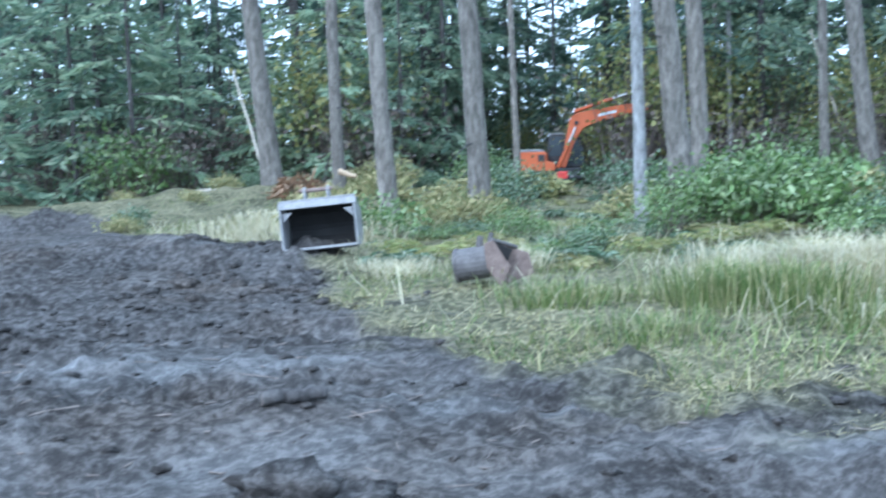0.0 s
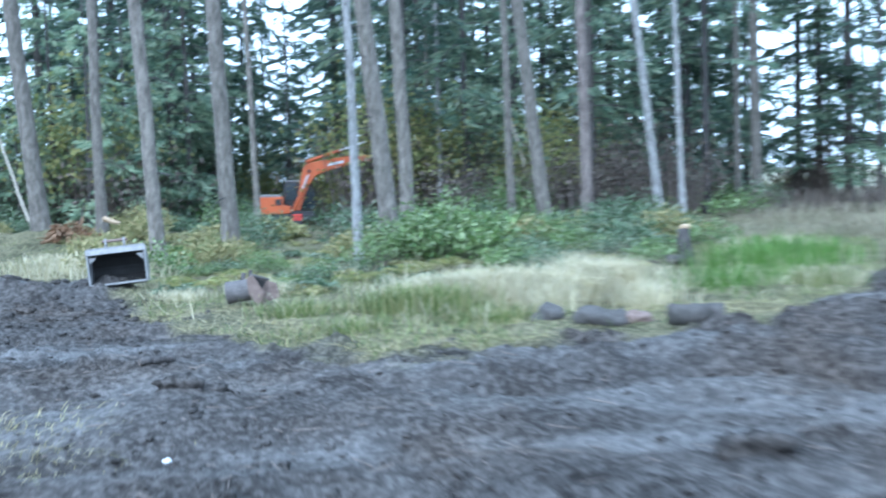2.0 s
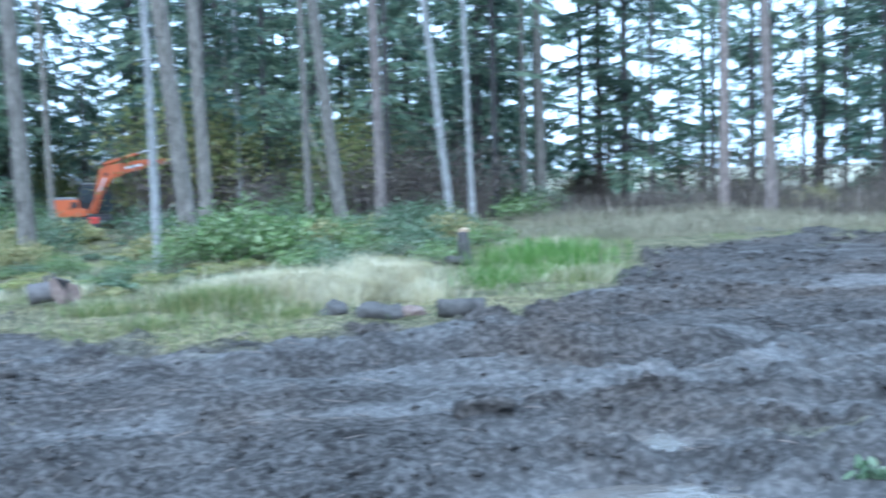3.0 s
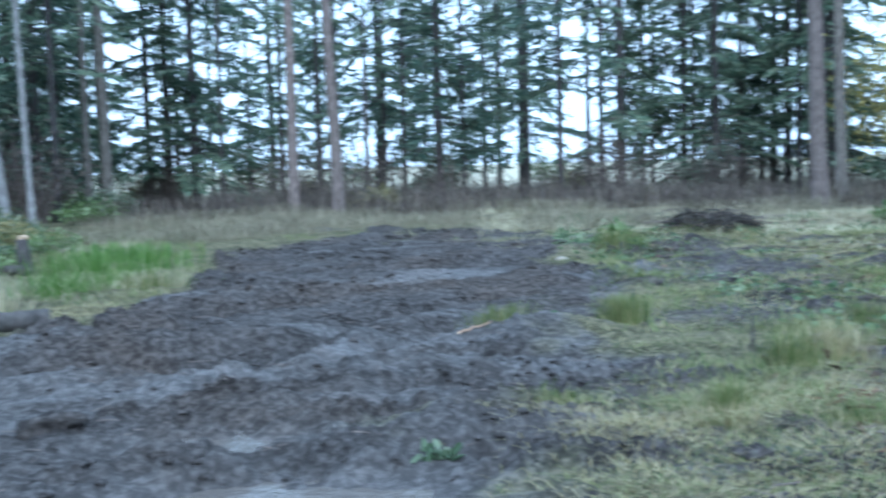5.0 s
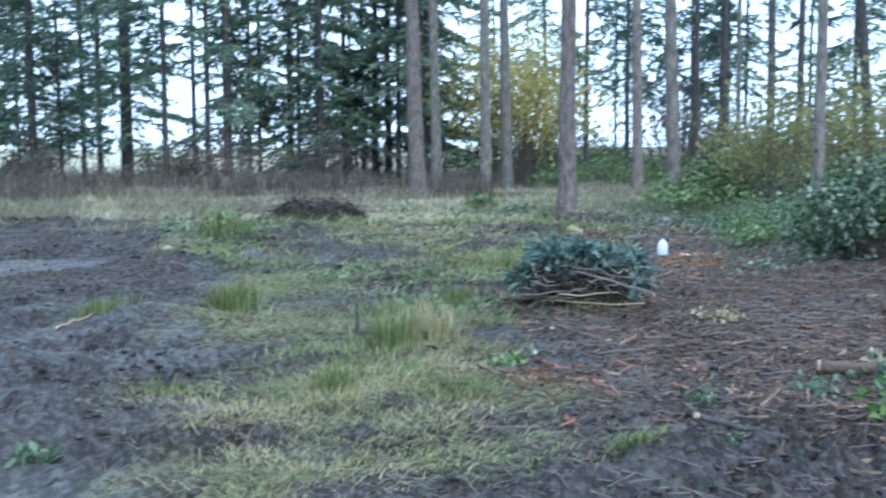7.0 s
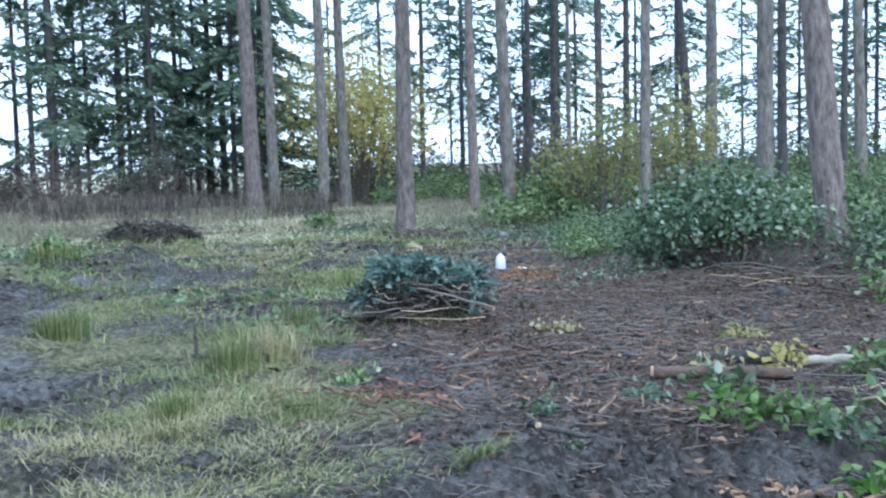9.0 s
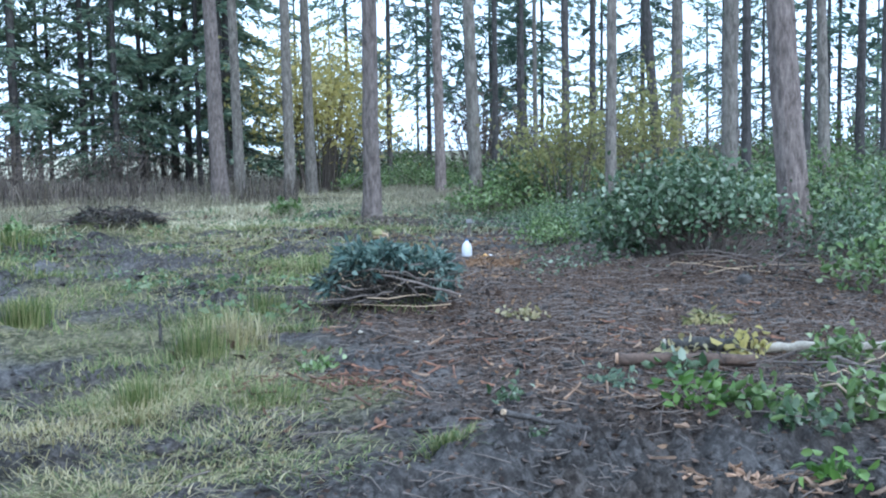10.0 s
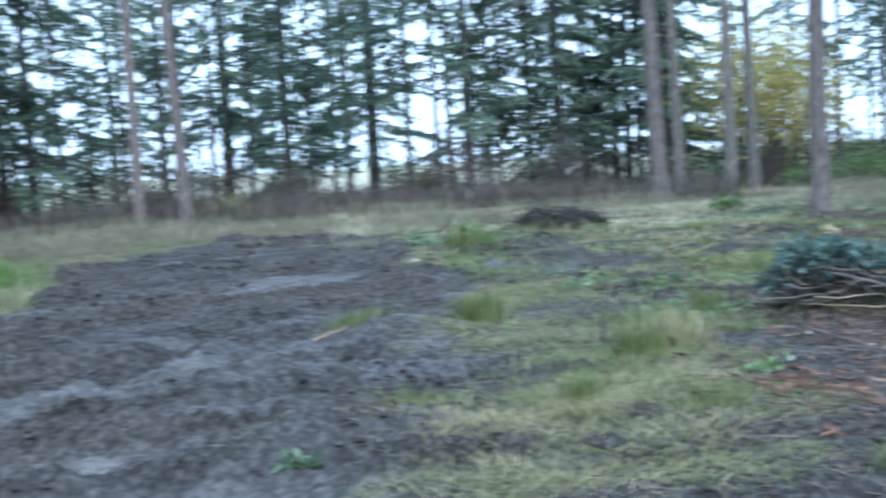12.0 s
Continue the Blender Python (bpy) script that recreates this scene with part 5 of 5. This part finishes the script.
# ---- heaps of cut branches ----
def heap(name, label, b, d, rx, ry, h, n, seed, green, count, leaf=0.12, sprays=0):
    rs = np.random.RandomState(seed)
    hp = thing(name, label, "branch pile", at(b, d, -0.02), turn=-b)
    for i in range(n):
        an, L = rs.rand() * pi - pi / 2 + (pi if rs.rand() < 0.5 else 0), rx * (0.5 + 0.9 * rs.rand())
        c = np.array([rs.randn() * rx * 0.35, rs.randn() * ry * 0.4, 0.04 + h * 0.6 * rs.rand() ** 1.5])
        dv = np.array([cos(an * 0.5) * (1 if i % 2 else -1), sin(an) * 0.5, -0.25 + 0.4 * rs.rand()])
        s = np.linspace(-0.5, 0.5, 6)[:, None]
        p = c + s * dv * L + rs.randn(6, 3) * 0.02
        p[:, 2] = np.maximum(p[:, 2], 0.015)
        r = (0.003 + 0.01 * rs.rand() ** 2)
        p = p + np.sin(np.linspace(0, pi, 6))[:, None] * rs.randn(3) * 0.12 * L * np.array([0.3, 1, 0.5])
        p[:, 2] = np.maximum(p[:, 2], 0.015)
        child("branch", mesh_from("branch", *tube(p, r * np.linspace(1, 0.4, 6), 6, 0.1, i), M_TWIG if rs.rand() < 0.6 else M_BARK_DARK if rs.rand() < 0.8 else M_CUT, smooth=True), hp)
    if sprays:
        pos, out = [], []
        for cx, cz, ax, az, m in ((-0.28, 0.82, 0.3, 0.34, sprays), (-0.02, 0.98, 0.24, 0.22, sprays // 3), (0.56, 0.6, 0.2, 0.42, sprays // 2), (0.28, 0.78, 0.22, 0.24, sprays // 4), (-0.62, 0.4, 0.22, 0.2, sprays // 5)):
            q = ball_points(m, rs, 0.55)
            lumps = 1 + 0.5 * np.sin(q[:, 0] * 9 + cx * 40) * np.cos(q[:, 1] * 8 + q[:, 2] * 7)
            pos.append(q * lumps[:, None] * np.array([ax * rx, ry * 0.55, az * h]) + np.array([cx * rx, 0.05, cz * h]))
            out.append(q + rs.randn(m, 3) * 0.5 + np.array([0, 0, -0.5]))
        pos, out = np.vstack(pos), np.vstack(out)
        k = len(pos)
        made = leaves(pos, out, 0.1 * (0.5 + rs.rand(k)), 0.04 * (0.6 + 0.8 * rs.rand(k)), rs)
        tagged(child("needle_spray", mesh_from("needle_spray", *made, green), hp, "dark blue-green needle sprays"), kind="stuff")
        # filler twigs whose dark colour stands for the shade between the branches
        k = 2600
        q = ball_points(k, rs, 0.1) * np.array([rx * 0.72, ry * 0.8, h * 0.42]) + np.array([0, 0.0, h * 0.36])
        tagged(child("dark_brushwood", mesh_from("dark_brushwood", *leaves(q, rs.randn(k, 3), 0.16 * (0.5 + rs.rand(k)), 0.013 * np.ones(k), rs), M_BRUSH_AND_SHADE), hp, "twigs coloured dark for the shade inside the pile"), kind="stuff")
        for a, b, r in (((-0.1, -0.25, 0.32), (0.72, -0.4, 0.08), 0.015), ((-0.85, -0.3, 0.05), (0.0, -0.3, 0.1), 0.009), ((-0.3, -0.42, 0.03), (0.2, -0.32, 0.22), 0.008)):
            pole = child("pole", mesh_from("pole", *tube(np.linspace(a, b, 7) + rs.randn(7, 3) * 0.012, np.linspace(r * 0.8, r, 7), 8, 0.12, 3), M_TWIG, smooth=True), hp)
            tip = Vector(b) - Vector(a)
            part("cut_tip", rod(Vector(b) - tip.normalized() * 0.004, Vector(b) + tip.normalized() * 0.01, r * 0.95, 8), M_CUT, pole, "pale cut end")
    elif count:
        pos = rs.rand(count, 2) * 2 - 1
        pos = pos[np.hypot(pos[:, 0], pos[:, 1]) < 1]
        k = len(pos)
        z = h * (1 - 0.7 * np.hypot(pos[:, 0], pos[:, 1]) ** 1.5) * (0.7 + 0.35 * rs.rand(k)) + 0.75 * h * vnoise(pos[:, 0] * 3.5, pos[:, 1] * 3.5, 3)
        P = np.stack([pos[:, 0] * rx * 0.72, pos[:, 1] * ry, z], 1)
        dr = np.stack([pos[:, 0] + rs.randn(k) * 0.6, pos[:, 1] + rs.randn(k) * 0.6, -0.5 + 0.5 * rs.randn(k)], 1)
        tagged(child("needle_spray", mesh_from("needle_spray", *leaves(P, dr, leaf * (0.5 + rs.rand(k)), leaf * 0.3 * (0.6 + 0.8 * rs.rand(k)), rs), green), hp, "dark blue-green needle sprays"), kind="stuff")
    return hp


heap("branch_pile", "pile of cut conifer branches with blue-green needles on top", 65.5, 11.4, 0.9, 0.45, 0.48, 120, 1, M_PILE, 0, 0.12, 1100)
heap("branch_pile", "low dark heap of brush and earth in the meadow", 51.9, 24.2, 1.35, 0.7, 0.34, 120, 2, M_BRUSH_AND_SHADE, 1500, 0.14)
heap("branch_pile", "twigs and debris heaped at the foot of a fir", 65.4, 25.2, 1.0, 0.6, 0.3, 30, 3, M_BRUSH, 500, 0.12)
heap("branch_pile", "tangle of bare stems below the brambles", 84.3, 13.6, 1.5, 0.5, 0.18, 34, 4, M_LITTER, 500, 0.07)
heap("branch_pile", "sprawl of thin twigs on the forest floor", 88.0, 8.0, 1.0, 0.8, 0.2, 36, 5, M_BRUSH, 300, 0.08)
heap("bracken_heap", "heap of rusty cut bracken in the grass", -11.7, 29.0, 0.9, 0.5, 0.5, 20, 6, M_BRACKEN, 1600, 0.2)
heap("fern_heap", "drooping yellowed ferns over a low bank", -2.3, 31.0, 1.1, 0.7, 0.5, 14, 7, M_FERN, 1500, 0.24)
heap("straw_heap", "small heap of yellow dead fern on soil", 82.0, 10.9, 0.28, 0.2, 0.14, 16, 8, M_FERN, 420, 0.1)
heap("branch_pile", "rusty needles and twigs by a plastic jug", 71.2, 16.4, 0.7, 0.5, 0.1, 24, 9, M_BRACKEN, 900, 0.09)

# leafy cut sprigs on the soil
for i, (b, d, rx, h, n, lf, mat, lab) in enumerate((
        (81.6, 7.0, 0.22, 0.16, 80, 0.09, M_BRIGHT, "sprig of bright broad leaves on the forest floor"), (84.6, 6.9, 0.28, 0.2, 110, 0.1, M_SALAL, "cut leafy branch with broad evergreen leaves"),
        (86.6, 6.8, 0.26, 0.18, 90, 0.1, M_BRAMBLE, "cut leafy branch with pale leaf undersides"), (89.6, 7.2, 0.36, 0.26, 150, 0.1, M_SALAL, "cut leafy branch with broad evergreen leaves"),
        (88.8, 9.0, 0.36, 0.3, 150, 0.11, M_SALAL, "leafy shrub shoots behind a pale log"), (81.2, 8.2, 0.26, 0.16, 60, 0.1, M_BRAMBLE, "pale round leaves lying across a log"),
        (80.4, 9.0, 0.12, 0.14, 40, 0.09, M_DRY, "bleached leaves on a log end"), (83.6, 9.2, 0.25, 0.2, 90, 0.1, M_YELLOW, "yellowing leaves over the logs"),
        (62.0, 8.7, 0.2, 0.12, 90, 0.07, M_SALAL, "small green sprig on dark soil"), (77.4, 8.0, 0.18, 0.08, 90, 0.06, M_NEEDLE_L, "small conifer sprig on soil"),
        (71.7, 7.3, 0.14, 0.1, 50, 0.07, M_BRAMBLE, "few pale leaves on soil"), (73.4, 6.2, 0.14, 0.07, 26, 0.06, M_BRAMBLE, "few green leaves beside a stick"),
        (72.3, 11.0, 0.22, 0.1, 60, 0.08, M_DRY, "bleached dead leaves on brown soil"), (37.7, 6.3, 0.08, 0.05, 10, 0.09, M_BRAMBLE, "few broad leaves on wet mud"), (60.4, 30.0, 0.5, 0.45, 160, 0.2, M_SALAL, "dark green fern in the meadow"),
        (88.5, 6.0, 0.12, 0.12, 40, 0.09, M_BRIGHT, "small green seedling at the wood chips"), (47.2, 24.0, 0.4, 0.3, 140, 0.14, M_SALAL, "dark green weed on the far mud"), (90.5, 13.0, 0.7, 0.9, 420, 0.11, M_SALAL, "dark evergreen shrub by the path"))):
    put(shrub("leafy_sprig", lab, "plant", rx, rx, h, 12, n, lf * 0.85, lf * 0.52, mat, 400 + i, 0.25), at(b, d, -0.01), i * 40)


# ---- bottles and rubbish by the fir ----
def lathe(profile, seg=20):
    bm = bmesh.new()
    rows = [[bm.verts.new((r * cos(2 * pi * k / seg), r * sin(2 * pi * k / seg), z)) for k in range(seg)] for r, z in profile]
    for a, b in zip(rows, rows[1:]):
        for k in range(seg):
            bm.faces.new((a[k], a[(k + 1) % seg], b[(k + 1) % seg], b[k]))
    bm.faces.new(rows[0][::-1])
    bm.faces.new(rows[-1])
    return bm


jug = thing("plastic_jug", "white translucent plastic gallon jug standing on rusty needles", "jug", at(69.66, 17.3))
part("jug_body", lathe([(0.075, 0), (0.08, 0.02), (0.08, 0.13), (0.065, 0.19), (0.03, 0.235), (0.022, 0.25)]), M_WHITE, jug, smooth=True)
part("cap", lathe([(0.024, 0.25), (0.024, 0.272)]), M_BLUE, jug)
part("handle", rod((0.085, 0, 0.1), (0.06, 0, 0.21), 0.012), M_WHITE, jug)
tub = thing("plastic_tub", "upturned white plastic tub half sunk in litter", "tub", at(68.26, 18.6, -0.02))
part("tub_body", lathe([(0.09, 0), (0.09, 0.04), (0.075, 0.07), (0.04, 0.085)]), M_PALELOG, tub, smooth=True)
part("rim", lathe([(0.097, 0), (0.097, 0.016)]), M_PALELOG, tub)
bag = thing("food_wrapper", "crumpled orange and white wrapper on the ground", "wrapper", at(70.6, 17.2))
part("wrapper_film", lump(0.13, 0.08, 0.07, 31, 0.6), M_LITTERY, bag)
part("wrapper_label", lump(0.06, 0.05, 0.05, 32, 0.5), M_WHITE, bag).location = (0.12, -0.05, 0.0)
sack = thing("crumpled_bag", "crumpled pale yellow bag on the forest floor", "bag", at(65.2, 20.3))
part("bag_film", lump(0.2, 0.13, 0.1, 33, 0.6), M_CUT, sack)
part("bag_fold", lump(0.1, 0.08, 0.08, 34, 0.7), M_DRY, sack).location = (-0.12, 0.02, 0.06)
pl = thing("plastic_crate", "blue-grey plastic bin on a short post by the trunk", "bin", at(69.8, 21.5))
part("post", box(0.06, 0.06, 0.26, (0, 0, 0.13), 0.01), M_BARK, pl)
part("bin", box(0.15, 0.1, 0.09, (0.02, 0, 0.3), 0.02, (0, 12, 0)), M_STEEL, pl)

# ---- loose litter ----
def chip_field(name, label, rows, mat, seed, size, group):
    """Chips of bark or wood, each an object on one of six shared meshes."""
    rs = np.random.RandomState(seed)
    kinds = []
    for k in range(6):
        bm = bmesh.new()
        L, W = size * (0.5 + 1.4 * rs.rand()), size * (0.08 + 0.3 * rs.rand())
        ring = [(-L, -W * 0.6), (-L * 0.3, -W), (L * 0.6, -W * 0.8), (L, -W * 0.1), (L * 0.5, W * 0.9), (-L * 0.8, W * 0.7)]
        f = bm.faces.new([bm.verts.new((x, y, 0.03 * size * rs.randn())) for x, y in ring])
        e = bmesh.ops.extrude_face_region(bm, geom=[f])
        bmesh.ops.translate(bm, verts=[v for v in e["geom"] if isinstance(v, bmesh.types.BMVert)], vec=(0, 0, size * 0.1))
        for v in bm.verts:
            v.co.z += 0.25 * size * (v.co.x / L) ** 2 * rs.randn()
        bmesh.ops.recalc_face_normals(bm, faces=bm.faces[:])
        me = bpy.data.meshes.new(name)
        bm.to_mesh(me)
        bm.free()
        me.materials.append(mat)
        kinds.append(me)
    root = thing(group, label, "wood chips")
    for b, d, sb, sd, m in rows:
        for i in range(m):
            p = at(b + rs.randn() * sb, d + rs.randn() * sd, 0.012 + 0.02 * rs.rand())
            o = child(name, kinds[rs.randint(6)], root)
            o.location, o.rotation_euler = p, (rs.randn() * 0.3, rs.randn() * 0.3, rs.rand() * 6.28)


chip_field("wood_chip", "heap of torn pale wood splinters and bark", [(84.8, 5.75, 2.3, 0.17, 140), (82.0, 5.9, 1.6, 0.16, 60), (75.5, 7.4, 1.6, 0.3, 16), (78.5, 7.3, 1.5, 0.25, 12), (72.0, 9.5, 7.0, 2.2, 34)], M_CHIP, 1, 0.052, "splinter_heap")
chip_field("bark_chip", "scattered reddish bark pieces on dark soil", [(62.6, 8.0, 1.5, 0.3, 36), (65.4, 8.4, 1.4, 0.3, 30), (58.0, 8.2, 2.0, 0.3, 22), (70.0, 9.0, 5.0, 1.4, 60), (80.0, 10.5, 5.0, 1.2, 40)], M_BARKCHIP, 2, 0.055, "bark_litter")


def crumbs(name, label, pts, lo, hi, mat, seed, flat=0.7):
    """Many small lumps joined in one mesh."""
    rs = np.random.RandomState(seed)
    bv = np.array([[1, 0, 0], [0, 1, 0], [-1, 0, 0], [0, -1, 0], [0, 0, 1], [0, 0, -0.7], [0.6, 0.6, 0.6], [-0.6, -0.5, 0.6]], float)
    bf = np.array([[0, 1, 6], [1, 4, 6], [4, 0, 6], [1, 2, 4], [2, 3, 7], [3, 4, 7], [4, 2, 7], [3, 0, 4], [1, 0, 5], [2, 1, 5], [3, 2, 5], [0, 3, 5]])
    n = len(pts)
    sz = lo + (hi - lo) * rs.rand(n) ** 3
    sc = sz[:, None, None] * (0.7 + 0.6 * rs.rand(n, len(bv), 1)) * np.stack([0.7 + 0.8 * rs.rand(n), 0.7 + 0.8 * rs.rand(n), np.full(n, flat)], 1)[:, None, :]
    v = (pts[:, None] + bv[None] * sc).reshape(-1, 3)
    t = (np.arange(n)[:, None, None] * len(bv) + bf[None]).reshape(-1, 3)
    solo(name, mesh_from(name, v, None, t, mat), label, "soil", kind="stuff")


def twigs(name, label, pts, lo, hi, rad, mat, seed):
    rs = np.random.RandomState(seed)
    n = len(pts)
    an, L = rs.rand(n) * 2 * pi, lo + (hi - lo) * rs.rand(n) ** 2
    d = np.stack([np.cos(an) * L, np.sin(an) * L, rs.randn(n) * 0.12 * L], 1)
    s_ = np.stack([-np.sin(an), np.cos(an), np.zeros(n)], 1) * rad
    up = np.tile([0, 0, rad * 1.6], (n, 1))
    mid = rs.randn(n, 3) * (0.08 * L)[:, None] * np.array([1, 1, 0.3])
    base_ = pts + np.array([0, 0, rad * 0.8])
    ring = [base_ - d * 0.5, base_ + mid, base_ + d * 0.5]
    v = np.stack([q for c, k in zip(ring, (1, 0.8, 0.4)) for q in (c - s_ * k, c + s_ * k, c + up * k)], 1).reshape(-1, 3)
    o = np.arange(n)[:, None] * 9
    quads = np.concatenate([o + np.array([[a + 3 * j, b + 3 * j, b + 3 * j + 3, a + 3 * j + 3]]) for j in (0, 1) for a, b in ((0, 1), (1, 2), (2, 0))])
    solo(name, mesh_from(name, v, quads, None, mat), label, "twigs", kind="stuff")


mudf = lambda x, y: (1 - turf_field(x, y)) * (1 - step(0.2, 0.5, puddle_field(x, y)))
p = scatter(42000, -22, 64, 3.8, 16, 501, lambda x, y: mudf(x, y) * (0.15 + 0.85 * step(-0.1, 0.3, fbm(x * 0.5, y * 0.5, 3, 60))))
crumbs("mud_crumbs", "loose dark crumbs and clods of mud", p, 0.008, 0.05, M_GROUND, 1, 0.5)
p = scatter(26000, -16, 50, 15.5, 28, 511, lambda x, y: mudf(x, y) * (0.2 + 0.8 * step(-0.1, 0.3, fbm(x * 0.5, y * 0.5, 3, 60))))
crumbs("far_clods", "clods of churned mud further along the track", p, 0.015, 0.1, M_GROUND, 8)
p = scatter(9000, 58, 96, 4.2, 14, 502, lambda x, y: mudf(x, y))
crumbs("soil_crumbs", "loose crumbs of brown soil and debris", p, 0.008, 0.035, M_LOG, 2, 0.5)
p = scatter(17000, 57, 97, 3.8, 13, 517, lambda x, y: mudf(x, y) * (0.2 + 0.8 * clump(x, y, 1.2, 95)))
crumbs("dark_clods", "dark clods of turned soil on the forest floor", p, 0.008, 0.055, M_GROUND, 11, 0.6)
p = scatter(15000, 57, 96, 3.8, 17, 503, lambda x, y: 0.4 + 0.6 * litter_field(x, y))
twigs("scattered_twigs", "scattered dead twigs on the forest floor", p, 0.05, 0.55, 0.005, M_TWIG, 3)
p = scatter(1500, -20, 56, 4.0, 14, 504, lambda x, y: mudf(x, y) * 0.8)
twigs("mud_twigs", "few twigs and roots trodden into the mud", p, 0.05, 0.4, 0.005, M_TWIG, 4)


def leaf_litter(name, label, pts, size, mat, seed):
    rs = np.random.RandomState(seed)
    n = len(pts)
    d = rs.randn(n, 3) * np.array([1, 1, 0.25])
    solo(name, mesh_from(name, *leaves(pts + np.array([0, 0, 0.015]), d, size * (0.5 + rs.rand(n)), size * 0.6 * (0.5 + rs.rand(n)), rs, 0.15), mat), label, "leaf litter", kind="stuff")


p = scatter(17000, 58, 96, 4.2, 18, 505, lambda x, y: 0.5 + 0.5 * litter_field(x, y))
leaf_litter("fallen_leaves", "brown fallen leaves and bark flakes on soil", p, 0.045, M_LITTER, 5)
p = scatter(4200, 58, 96, 4.2, 20, 506, lambda x, y: 0.1 + 0.9 * litter_field(x, y))
leaf_litter("pale_leaves", "pale and rusty fallen leaves on dark soil", p, 0.05, M_BRACKEN, 6)
p = scatter(40000, 64, 97, 13.0, 30, 507, lambda x, y: (0.1 + 0.9 * clump(x, y, 0.5, 70)) * step(12, 16, np.hypot(x, y)) * np.maximum(step(71.5, 74, np.degrees(np.arctan2(x, y))), step(21, 24, np.hypot(x, y))))
p[:, 2] += 0.22 * np.random.RandomState(9).rand(len(p)) ** 1.5
leaf_litter("ground_cover", "low creeping leaves at the foot of brambles", p, 0.06, M_BRAMBLE, 7)
p = scatter(42000, 44, 74, 11, 34, 508, lambda x, y: clump(x, y, 0.45, 72) * 0.8 * (1 - step(61, 63.5, np.degrees(np.arctan2(x, y))) * (1 - step(20, 23, np.hypot(x, y)))))
p[:, 2] += 0.12 * np.random.RandomState(12).rand(len(p)) ** 2
leaf_litter("meadow_weeds", "patches of low green weeds in the meadow", p, 0.1, M_WEED, 9)
p = scatter(3500, 63, 73, 14, 21, 511, lambda x, y: 0.2 + 0.8 * clump(x, y, 0.6, 81))
leaf_litter("rusty_needles", "rusty dropped needles and leaves under the firs", p, 0.07, M_BRACKEN, 13)
p = scatter(9000, 44, 72, 9, 32, 509, lambda x, y: clump(x, y, 0.5, 75))
leaf_litter("dead_tufts", "dark dead leaves trodden into the meadow", p, 0.12, M_LITTER, 10)
